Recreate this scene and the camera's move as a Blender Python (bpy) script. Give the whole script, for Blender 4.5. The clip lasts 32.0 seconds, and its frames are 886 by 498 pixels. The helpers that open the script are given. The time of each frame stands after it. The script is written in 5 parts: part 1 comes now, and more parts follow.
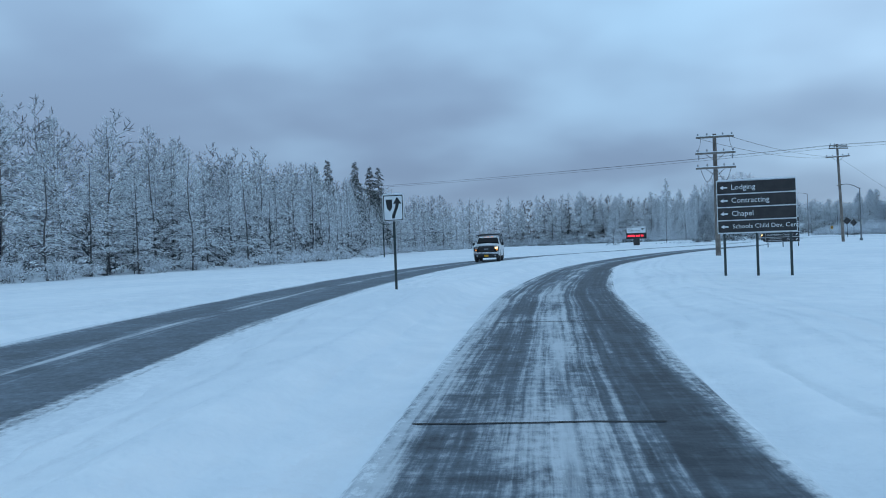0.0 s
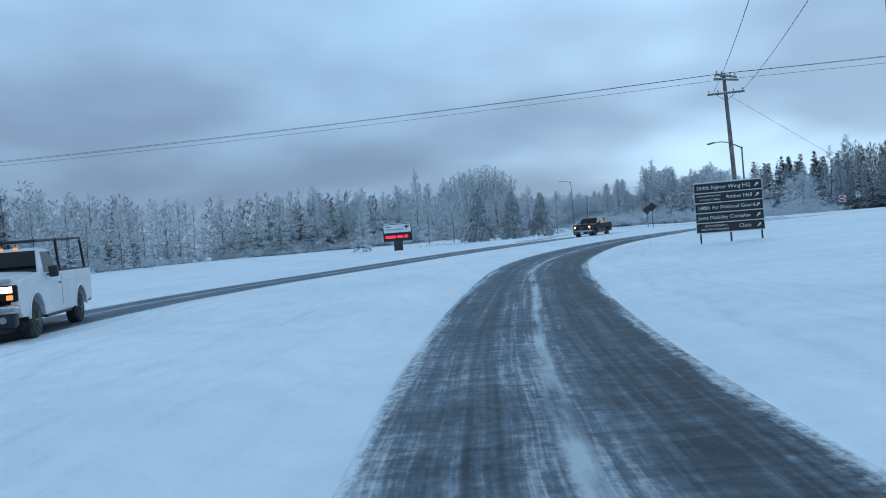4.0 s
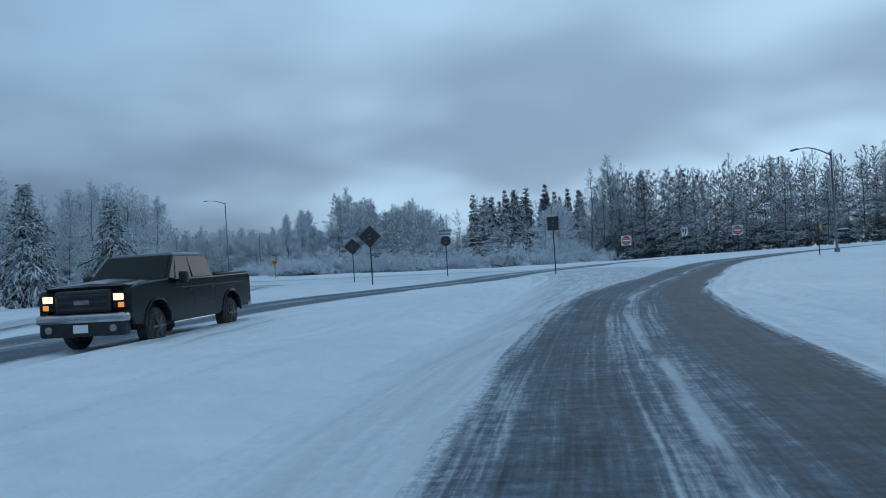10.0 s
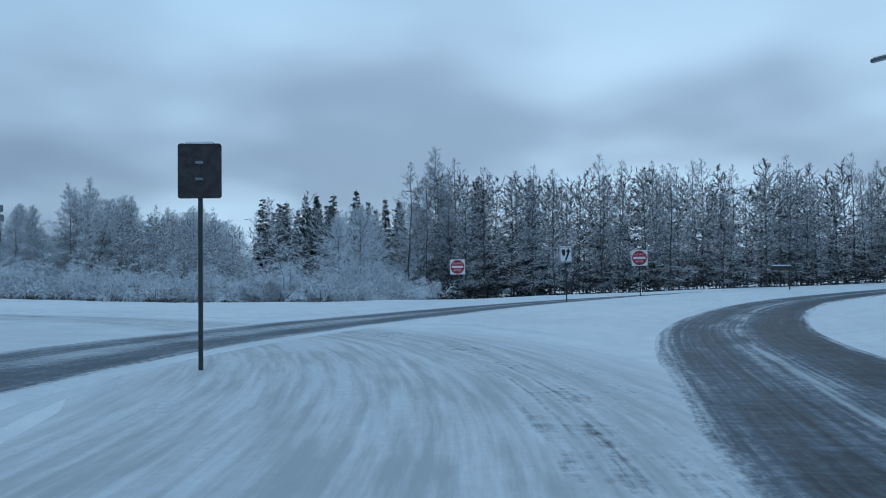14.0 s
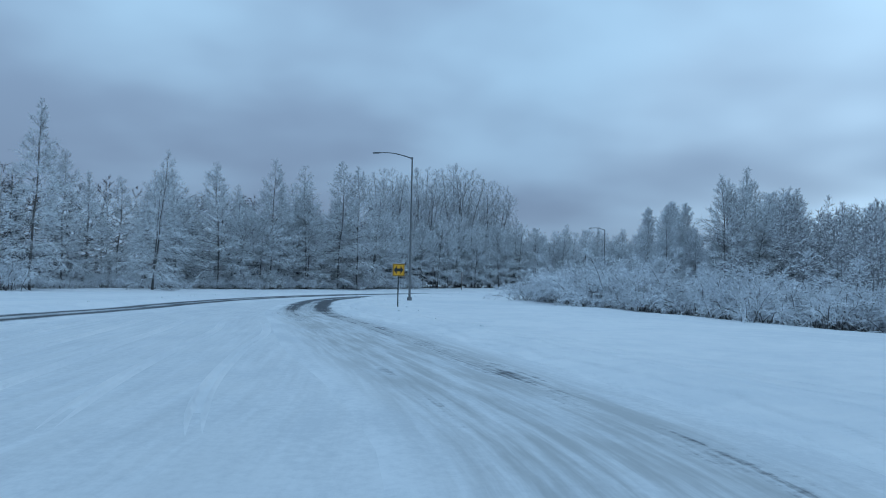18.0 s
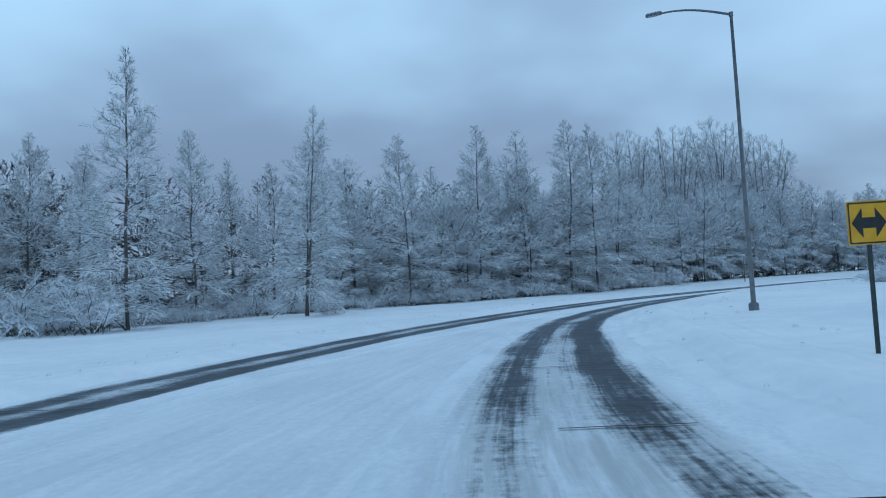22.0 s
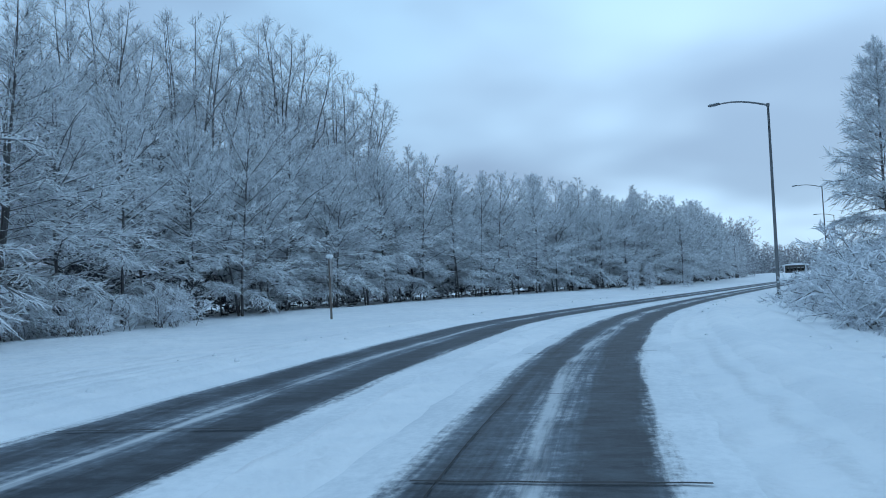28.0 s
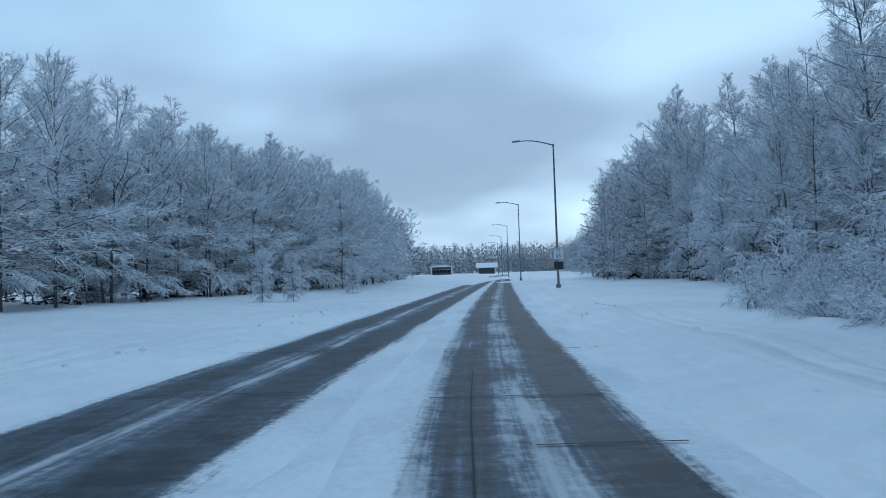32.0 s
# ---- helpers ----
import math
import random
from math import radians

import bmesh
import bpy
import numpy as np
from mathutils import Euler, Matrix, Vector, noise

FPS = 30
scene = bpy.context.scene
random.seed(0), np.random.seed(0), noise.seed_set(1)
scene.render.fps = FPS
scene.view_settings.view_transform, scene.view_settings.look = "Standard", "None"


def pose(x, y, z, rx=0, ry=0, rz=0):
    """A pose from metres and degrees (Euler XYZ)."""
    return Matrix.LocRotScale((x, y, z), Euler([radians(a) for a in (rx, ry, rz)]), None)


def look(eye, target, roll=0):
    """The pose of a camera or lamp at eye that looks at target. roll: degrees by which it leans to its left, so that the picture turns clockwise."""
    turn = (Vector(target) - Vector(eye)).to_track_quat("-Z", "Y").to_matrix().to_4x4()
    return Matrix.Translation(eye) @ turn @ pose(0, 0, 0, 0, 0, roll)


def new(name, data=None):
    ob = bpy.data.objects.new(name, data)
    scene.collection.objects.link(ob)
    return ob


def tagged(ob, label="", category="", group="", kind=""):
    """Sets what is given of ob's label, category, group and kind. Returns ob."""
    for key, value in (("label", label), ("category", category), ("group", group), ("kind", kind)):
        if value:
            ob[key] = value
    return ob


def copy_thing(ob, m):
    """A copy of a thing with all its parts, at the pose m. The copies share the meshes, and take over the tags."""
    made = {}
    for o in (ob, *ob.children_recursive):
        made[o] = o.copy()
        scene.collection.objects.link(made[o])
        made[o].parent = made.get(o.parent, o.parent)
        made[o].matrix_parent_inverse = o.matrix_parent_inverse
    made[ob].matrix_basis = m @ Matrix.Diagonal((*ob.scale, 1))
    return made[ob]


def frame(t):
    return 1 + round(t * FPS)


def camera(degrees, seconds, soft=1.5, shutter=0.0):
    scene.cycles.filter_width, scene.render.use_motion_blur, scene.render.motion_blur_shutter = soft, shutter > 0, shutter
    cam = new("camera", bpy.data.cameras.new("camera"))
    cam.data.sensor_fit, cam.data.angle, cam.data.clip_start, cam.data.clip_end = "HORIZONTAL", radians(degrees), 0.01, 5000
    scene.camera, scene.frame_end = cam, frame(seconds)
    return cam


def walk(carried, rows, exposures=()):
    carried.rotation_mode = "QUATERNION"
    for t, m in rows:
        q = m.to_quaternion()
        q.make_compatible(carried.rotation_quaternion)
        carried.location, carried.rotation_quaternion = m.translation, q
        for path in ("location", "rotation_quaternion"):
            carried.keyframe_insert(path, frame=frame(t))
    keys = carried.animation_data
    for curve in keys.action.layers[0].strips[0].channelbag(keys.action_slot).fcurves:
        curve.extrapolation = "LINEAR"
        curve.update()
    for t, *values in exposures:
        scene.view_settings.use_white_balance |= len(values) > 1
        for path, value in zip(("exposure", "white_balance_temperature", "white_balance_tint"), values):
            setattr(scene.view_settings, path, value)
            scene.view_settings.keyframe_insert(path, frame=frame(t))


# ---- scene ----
cam = camera(58.74, 32.0, soft=1.0)
# seconds, eye, turn about x, y, z in degrees
PATH = [
    (0.0, 3.28, -30.62, 1.75, 89.64, 2.13, 13.88),
    (0.5, 2.49, -24.24, 1.70, 88.84, 1.99, 11.66),
    (1.0, 1.63, -17.95, 1.60, 88.83, 2.68, 8.94),
    (1.5, 0.92, -11.98, 1.69, 87.91, 3.33, 4.80),
    (2.0, 0.43, -6.04, 1.69, 87.60, 3.42, 3.15),
    (2.5, -0.00, -0.00, 1.70, 87.66, 4.43, 2.09),
    (3.0, -0.53, 6.26, 1.70, 88.55, 4.79, -0.04),
    (3.5, -0.62, 12.29, 1.69, 89.04, 5.00, -2.61),
    (5.5, 2.32, 37.31, 1.71, 88.75, 2.81, -13.06),
    (6.0, 3.80, 43.54, 1.70, 89.03, 2.87, -15.11),
    (6.5, 5.50, 49.54, 1.69, 89.23, 3.05, -17.17),
    (7.0, 7.50, 55.49, 1.69, 88.73, 2.62, -19.26),
    (7.5, 9.69, 61.18, 1.69, 88.10, 2.29, -20.76),
    (8.0, 12.05, 66.71, 1.70, 87.83, 3.31, -22.04),
    (8.5, 14.48, 72.06, 1.70, 88.24, 3.88, -24.01),
    (9.0, 17.06, 77.26, 1.71, 89.54, 3.49, -25.72),
    (9.5, 19.80, 82.22, 1.71, 90.43, 3.59, -26.52),
    (10.0, 22.65, 86.94, 1.71, 90.57, 3.54, -27.86),
    (10.5, 25.67, 91.55, 1.70, 90.38, 1.25, -30.07),
    (11.0, 28.72, 95.95, 1.70, 90.94, 0.64, -32.07),
    (11.5, 31.92, 100.11, 1.69, 91.50, 1.63, -34.21),
    (12.0, 35.29, 104.31, 1.70, 91.55, 1.61, -36.48),
    (12.5, 39.04, 108.49, 1.68, 91.97, 1.18, -38.35),
    (13.0, 42.85, 112.35, 1.67, 92.02, 1.45, -39.63),
    (13.5, 46.74, 116.05, 1.67, 91.79, 1.20, -40.88),
    (15.5, 57.36, 128.01, 1.70, 93.04, -2.14, -33.01),
    (16.0, 58.55, 130.79, 1.71, 93.52, -1.35, -28.07),
    (16.5, 59.26, 134.09, 1.72, 94.53, -0.02, -21.51),
    (17.0, 59.59, 137.61, 1.70, 94.66, 0.71, -13.95),
    (17.5, 59.68, 141.24, 1.69, 93.71, -0.16, -4.87),
    (18.0, 59.65, 144.98, 1.70, 92.37, -1.06, 5.72),
    (18.5, 59.36, 148.58, 1.70, 92.41, 0.08, 11.81),
    (19.0, 58.55, 152.42, 1.72, 93.08, 1.10, 16.53),
    (19.5, 57.51, 156.29, 1.70, 93.44, 1.76, 19.73),
    (20.0, 56.37, 160.23, 1.69, 93.23, 2.29, 22.23),
    (20.5, 54.95, 164.31, 1.73, 92.82, 2.75, 23.58),
    (21.0, 53.51, 168.31, 1.69, 92.89, 3.58, 23.55),
    (21.5, 51.98, 172.42, 1.69, 93.03, 3.86, 23.01),
    (22.0, 50.44, 176.75, 1.67, 92.85, 3.38, 21.64),
    (22.5, 48.93, 181.29, 1.70, 92.83, 2.96, 20.35),
    (23.0, 47.39, 185.90, 1.71, 93.52, 3.20, 18.38),
    (23.5, 45.91, 190.60, 1.70, 93.67, 3.50, 16.34),
    (24.0, 44.60, 195.50, 1.70, 93.12, 3.88, 14.48),
    (24.5, 43.53, 200.63, 1.70, 93.33, 5.67, 11.08),
    (25.0, 42.77, 206.07, 1.69, 92.74, 6.48, 6.65),
    (25.5, 42.34, 211.56, 1.71, 92.49, 5.22, 2.84),
    (26.0, 42.39, 216.96, 1.77, 93.14, 4.96, -0.85),
    (26.5, 43.00, 222.26, 1.67, 93.60, 5.84, -3.59),
    (28.5, 49.55, 245.04, 1.69, 92.53, 2.69, -13.53),
    (29.0, 51.27, 250.57, 1.73, 92.69, 4.00, -18.63),
    (29.5, 53.32, 255.68, 1.68, 91.84, 3.67, -24.67),
    (30.0, 55.61, 260.49, 1.73, 91.03, 3.83, -28.24),
    (30.5, 57.86, 265.11, 1.70, 90.75, 3.95, -30.20),
    (31.0, 60.33, 269.60, 1.68, 91.13, 3.00, -31.75),
    (31.5, 63.00, 274.21, 1.68, 91.55, 2.03, -33.57),
    (32.0, 66.10, 278.94, 1.70, 91.67, 1.98, -35.64),
]
walk(cam, [(t, pose(x, y, z, a, b, c)) for t, x, y, z, a, b, c in PATH],
     [(0, 0.0), (3, 0.0), (5.5, -0.18), (7, -0.32), (8, -0.36), (10, -0.48), (11.5, -0.50), (13.5, -0.40), (16, -0.30), (17, -0.20), (19, -0.18), (22, -0.08), (26, 0.05), (29, 0.02), (30, -0.03), (32, -0.15)])

# ---- world, sun ----
SUN_YAW, SUN_ELEV = -52.0, 5.0          # where the cloud is brightest: yaw from +y, degrees
sun_dir = Vector((-math.sin(radians(SUN_YAW)) * math.cos(radians(SUN_ELEV)), math.cos(radians(SUN_YAW)) * math.cos(radians(SUN_ELEV)), math.sin(radians(SUN_ELEV))))


class Nodes:
    """Short hand for a node tree."""

    def __init__(self, tree):
        self.t = tree
        tree.nodes.clear()

    def n(self, kind, props=None, **inputs):
        node = self.t.nodes.new(kind)
        for k, v in (props or {}).items():
            setattr(node, k, v)
        for k, v in inputs.items():
            self.put(node, k, v)
        return node

    def put(self, node, k, v):
        sock = node.inputs[int(k[1:])] if k[0] == "i" and k[1:].isdigit() else node.inputs[k.replace("_", " ")]
        if isinstance(v, bpy.types.NodeSocket):
            self.t.links.new(v, sock)
        else:
            sock.default_value = v

    def math(self, op, a, b=0.0, c=None, clamp=False):
        node = self.n("ShaderNodeMath", {"operation": op, "use_clamp": clamp}, i0=a, i1=b)
        if c is not None:
            self.put(node, "i2", c)
        return node.outputs[0]

    def smooth(self, x, lo, hi, a=0.0, b=1.0):
        node = self.n("ShaderNodeMapRange", {"interpolation_type": "SMOOTHSTEP"}, Value=x, From_Min=lo, From_Max=hi, To_Min=a, To_Max=b)
        return node.outputs["Result"]

    def mix(self, f, a, b):
        node = self.n("ShaderNodeMix", {"data_type": "RGBA"})
        for i, v in ((0, f), (6, a), (7, b)):
            if isinstance(v, bpy.types.NodeSocket):
                self.t.links.new(v, node.inputs[i])
            else:
                node.inputs[i].default_value = v if i == 0 else (*v, 1.0)[:4]
        return node.outputs[2]

    def noise(self, vec, scale, detail=3.0, rough=0.55):
        return self.n("ShaderNodeTexNoise", None, Vector=vec, Scale=scale, Detail=detail, Roughness=rough).outputs["Fac"]

    def xyz(self, vec):
        return self.n("ShaderNodeSeparateXYZ", None, i0=vec).outputs

    def vec(self, x, y, z=0.0):
        return self.n("ShaderNodeCombineXYZ", None, i0=x, i1=y, i2=z).outputs[0]


def make_world():
    w = bpy.data.worlds.new("overcast_sky")
    w.use_nodes = True
    k = Nodes(w.node_tree)
    d = k.n("ShaderNodeTexCoord").outputs["Generated"]
    x, y, z = k.xyz(d)
    # clouds drawn on a flat layer overhead
    zc = k.math("ADD", k.math("MAXIMUM", z, 0.0), 0.30)
    layer = k.vec(k.math("DIVIDE", x, zc), k.math("DIVIDE", y, zc))
    big = k.noise(layer, 0.85, 3.0, 0.45)
    wisp = k.noise(layer, 2.2, 3.0, 0.45)
    f = k.math("ADD", k.math("MULTIPLY", big, 0.72), k.math("MULTIPLY", wisp, 0.28))
    f = k.smooth(f, 0.38, 0.62)
    low = k.mix(f, (0.189, 0.269, 0.405), (0.287, 0.434, 0.620))
    high = k.mix(f, (0.272, 0.420, 0.620), (0.425, 0.702, 0.970))
    cloud = k.mix(k.smooth(z, 0.02, 0.42), low, high)
    # the thinner cloud in front of the low sun
    flat = k.n("ShaderNodeVectorMath", {"operation": "NORMALIZE"}, i0=k.vec(x, y, 0.0)).outputs[0]
    side = k.n("ShaderNodeVectorMath", {"operation": "DOT_PRODUCT"}, i0=flat, i1=(-math.sin(radians(SUN_YAW)), math.cos(radians(SUN_YAW)), 0.0)).outputs["Value"]
    glow = k.math("MULTIPLY", k.smooth(side, 0.62, 0.98), k.math("MULTIPLY", k.smooth(z, -0.01, 0.07), k.smooth(z, 0.10, 0.50, 1.0, 0.0)))
    glow = k.math("MULTIPLY", glow, k.smooth(big, 0.36, 0.58, 0.25, 1.0))
    cloud = k.mix(k.math("MULTIPLY", glow, 0.85, clamp=True), cloud, (0.74, 1.06, 1.35))
    sky = k.n("ShaderNodeTexSky", {"sky_type": "NISHITA", "sun_disc": False, "sun_elevation": radians(SUN_ELEV), "sun_rotation": radians(-SUN_YAW), "dust_density": 0.2, "ozone_density": 6.0})
    b1 = k.n("ShaderNodeBackground", None, Color=sky.outputs[0], Strength=0.012)
    b2 = k.n("ShaderNodeBackground", None, Color=cloud, Strength=1.10)
    add = k.n("ShaderNodeAddShader", None, i0=b1.outputs[0], i1=b2.outputs[0])
    k.n("ShaderNodeOutputWorld", None, Surface=add.outputs[0])
    scene.world = w


make_world()
sun = new("sun", bpy.data.lights.new("sun", "SUN"))
sun.data.energy, sun.data.angle, sun.data.color = 0.25, radians(30), (1.0, 0.975, 0.95)
sun.matrix_world = look(sun_dir * 200, (0, 0, 0))
scene.view_settings.exposure = 0.0

# ---- materials ----
MATS = {}


def material(name, build, **kw):
    key = (name, tuple(sorted(kw.items())))
    if key not in MATS:
        m = bpy.data.materials.new(name)
        m.use_nodes = True
        k = Nodes(m.node_tree)
        b = k.n("ShaderNodeBsdfPrincipled")
        k.n("ShaderNodeOutputMaterial", None, Surface=b.outputs[0])
        build(k, b, **kw)
        MATS[key] = m
    return MATS[key]


def bump(k, b, height, strength, distance=0.02):
    k.put(b, "Normal", k.n("ShaderNodeBump", None, Strength=strength, Distance=distance, Height=height).outputs[0])


SNOW_A, SNOW_B = (0.75, 0.79, 0.83), (0.87, 0.89, 0.91)


def b_snow(k, b):
    p = k.n("ShaderNodeNewGeometry").outputs["Position"]
    big, mid, fine = k.noise(p, 0.12, 4), k.noise(p, 1.1, 4), k.noise(p, 14.0, 3)
    f = k.math("ADD", k.math("MULTIPLY", big, 0.6), k.math("MULTIPLY", mid, 0.4))
    k.put(b, "Base_Color", k.mix(k.smooth(f, 0.35, 0.65), SNOW_A, SNOW_B))
    k.put(b, "Roughness", 0.65)
    h = k.math("ADD", k.math("MULTIPLY", mid, 1.0), k.math("MULTIPLY", fine, 0.08))
    drift = k.noise(k.n("ShaderNodeVectorMath", {"operation": "MULTIPLY"}, i0=p, i1=(0.9, 0.28, 1.0)).outputs[0], 1.0, 4)
    h = k.math("ADD", h, k.math("MULTIPLY", drift, 0.8))
    # lines left by the plough, that run along with the road
    off = k.n("ShaderNodeAttribute", {"attribute_name": "off_road"}).outputs["Fac"]
    lines = k.noise(k.vec(k.math("ADD", k.math("MULTIPLY", off, 1.5), k.math("MULTIPLY", big, 3.0)), k.math("MULTIPLY", mid, 0.25)), 1.0, 1, 0.5)
    fade = k.math("MULTIPLY", k.smooth(off, 0.2, 0.7), k.smooth(off, 3.0, 6.0, 1.0, 0.0))
    bump(k, b, k.math("ADD", h, k.math("MULTIPLY", k.math("MULTIPLY", lines, fade), 2.2)), 0.6, 0.3)


def b_road(k, b, streaky=1.0, slush_share=0.0, bias=0.035):
    """Worn asphalt under driven snow: streaks along the lane, snow at its edges."""
    uv = k.n("ShaderNodeUVMap", {"uv_map": "lane"}).outputs[0]
    mt = k.n("ShaderNodeUVMap", {"uv_map": "metres"}).outputs[0]
    show = k.n("ShaderNodeAttribute", {"attribute_name": "bare"}).outputs["Fac"]
    u = k.xyz(uv)[0]
    x, y, _ = k.xyz(mt)
    au = k.math("ABSOLUTE", u)
    bend = k.math("MULTIPLY", k.math("SUBTRACT", k.noise(mt, 0.25, 2), 0.5), 0.14)
    xb = k.math("ADD", x, bend)
    streak = k.noise(k.vec(k.math("MULTIPLY", xb, 4.5), k.math("MULTIPLY", y, 0.22)), 1.0, 5, 0.62)
    fine = k.noise(k.vec(k.math("MULTIPLY", xb, 15.0), k.math("MULTIPLY", y, 1.6)), 1.0, 4, 0.68)
    patch = k.noise(k.vec(k.math("MULTIPLY", x, 0.75), k.math("MULTIPLY", y, 0.30)), 1.0, 4, 0.6)
    crumb = k.noise(k.vec(k.math("MULTIPLY", x, 8.0), k.math("MULTIPLY", y, 6.0)), 1.0, 5, 0.72)
    line = k.noise(k.vec(k.math("MULTIPLY", xb, 9.0), k.math("MULTIPLY", y, 0.05)), 1.0, 3, 0.6)
    chatter = k.noise(k.vec(k.math("MULTIPLY", x, 1.2), k.math("MULTIPLY", y, 4.5)), 1.0, 4, 0.7)
    # wheel tracks at the two thirds of the lane
    track = k.smooth(k.math("ABSOLUTE", k.math("SUBTRACT", au, 0.56)), 0.10, 0.44)
    ragged = k.math("ADD", k.math("MULTIPLY", k.math("SUBTRACT", crumb, 0.5), 0.28), k.math("MULTIPLY", k.math("SUBTRACT", streak, 0.5), 0.40))
    edge = k.smooth(k.math("ADD", au, ragged), 0.88, 1.04)
    even = 1.0 - streaky
    s = k.math("ADD", k.math("MULTIPLY", streak, 0.26 - 0.08 * even), k.math("MULTIPLY", fine, 0.13 - 0.05 * even))
    s = k.math("ADD", s, k.math("MULTIPLY", line, 0.30 - 0.14 * even))
    s = k.math("ADD", s, k.math("MULTIPLY", patch, 0.18 + 0.24 * even))
    s = k.math("ADD", s, k.math("MULTIPLY", chatter, 0.12))
    s = k.math("ADD", s, k.math("MULTIPLY", crumb, 0.13))
    s = k.math("ADD", s, k.math("MULTIPLY", track, 0.08 + 0.08 * even))
    s = k.math("SUBTRACT", s, k.smooth(show, 0.4, 0.65, 0.0, 0.07 * even))
    s = k.math("SUBTRACT", s, k.math("MULTIPLY", u, bias))
    film = k.smooth(k.math("SUBTRACT", s, k.math("MULTIPLY", k.math("SUBTRACT", show, 0.75), 0.10)), 0.47, 0.68)
    s = k.math("SUBTRACT", s, k.math("MULTIPLY", k.math("SUBTRACT", show, 0.5), 0.42))
    film = k.math("MAXIMUM", film, k.math("MULTIPLY", k.smooth(k.math("ADD", k.math("MULTIPLY", crumb, 0.5), k.math("MULTIPLY", patch, 0.5)), 0.3, 0.6, 0.45, 1.0), slush_share))
    cover = k.smooth(s, 0.495 - 0.03 * slush_share, 0.610 + 0.12 * slush_share)
    # the line of snow that the wheels leave standing between them
    keep = k.math("ADD", x, k.math("MULTIPLY", k.math("SUBTRACT", k.noise(k.vec(0.0, k.math("MULTIPLY", y, 0.05)), 1.0, 2), 0.5), 1.3))
    keep = k.math("ABSOLUTE", k.math("ADD", k.math("ADD", keep, 0.05), k.math("MULTIPLY", k.math("SUBTRACT", crumb, 0.5), 0.16)))
    keep = k.math("MULTIPLY", k.smooth(keep, 0.05, 0.15, 1.0, 0.0), k.smooth(k.math("ADD", k.math("MULTIPLY", patch, 0.5), k.math("MULTIPLY", streak, 0.5)), 0.40, 0.56))
    cover = k.math("MULTIPLY", k.math("MAXIMUM", cover, keep), k.smooth(show, 0.4, 0.65, 1.0, 0.68))
    cover = k.math("MAXIMUM", cover, edge)
    grain = k.noise(mt, 40.0, 3)
    tar = k.mix(grain, (0.016, 0.021, 0.028), (0.038, 0.047, 0.060))
    slush = k.mix(crumb, (0.10, 0.125, 0.150), (0.30, 0.345, 0.395))
    blotch = k.math("ADD", k.math("MULTIPLY", k.math("SUBTRACT", k.noise(mt, 1.3, 5, 0.65), 0.5), 1.5), k.math("MULTIPLY", k.math("SUBTRACT", chatter, 0.5), 1.0))
    film = k.math("ADD", film, k.math("MULTIPLY", blotch, 0.85), clamp=True)
    road = k.mix(k.math("MULTIPLY", film, 0.85), tar, slush)
    pack = k.n("ShaderNodeAttribute", {"attribute_name": "pack"}).outputs["Fac"]
    snow = k.mix(k.smooth(k.math("ADD", k.math("MULTIPLY", crumb, 0.4), k.math("MULTIPLY", patch, 0.6)), 0.35, 0.62), (0.66, 0.70, 0.74), (0.83, 0.86, 0.89))
    rub = k.smooth(k.math("ADD", k.math("MULTIPLY", streak, 0.55), k.math("MULTIPLY", patch, 0.45)), 0.36, 0.62)
    rub = k.math("MULTIPLY", k.math("MULTIPLY", rub, k.math("MULTIPLY", pack, 0.75)), k.smooth(au, 0.6, 1.35, 1.0, 0.0))
    snow = k.mix(rub, snow, (0.38, 0.40, 0.41))
    k.put(b, "Base_Color", k.mix(cover, road, snow))
    k.put(b, "Roughness", k.smooth(k.math("MAXIMUM", cover, film), 0.0, 1.0, 0.58, 0.8))
    h = k.math("ADD", k.math("MULTIPLY", cover, 1.0), k.math("MULTIPLY", k.math("ADD", crumb, fine), 0.35))
    k.put(b, "Specular_IOR_Level", 0.22)
    bump(k, b, h, 0.6, 0.025)


def b_plain(k, b, c1=(0.5, 0.5, 0.5), c2=(0.5, 0.5, 0.5), scale=3.0, rough=0.5, metal=0.0, relief=0.15):
    p = k.n("ShaderNodeTexCoord").outputs["Object"]
    f = k.noise(p, scale, 5, 0.6)
    k.put(b, "Base_Color", k.mix(k.smooth(f, 0.35, 0.65), c1, c2))
    k.put(b, "Roughness", rough)
    k.put(b, "Metallic", metal)
    bump(k, b, k.noise(p, scale * 6, 3), relief, 0.01)


def plain(name, c1, c2=None, scale=3.0, rough=0.5, metal=0.0, relief=0.15):
    return material(name, b_plain, c1=c1, c2=c2 or tuple(v * 0.8 for v in c1), scale=scale, rough=rough, metal=metal, relief=relief)


def b_snowed(k, b, c1=(0.1, 0.1, 0.1), c2=(0.1, 0.1, 0.1), scale=2.0, cap=0.35):
    """A dark thing whose upper faces carry snow."""
    g = k.n("ShaderNodeNewGeometry")
    nz = k.xyz(g.outputs["Normal"])[2]
    p = k.n("ShaderNodeTexCoord").outputs["Object"]
    f = k.noise(p, scale, 4, 0.65)
    col = k.mix(f, c1, c2)
    rime = k.smooth(k.math("ADD", nz, k.math("MULTIPLY", k.math("SUBTRACT", f, 0.5), 1.4)), cap, cap + 0.35)
    k.put(b, "Base_Color", k.mix(rime, col, (0.80, 0.83, 0.86)))
    k.put(b, "Roughness", 0.8)


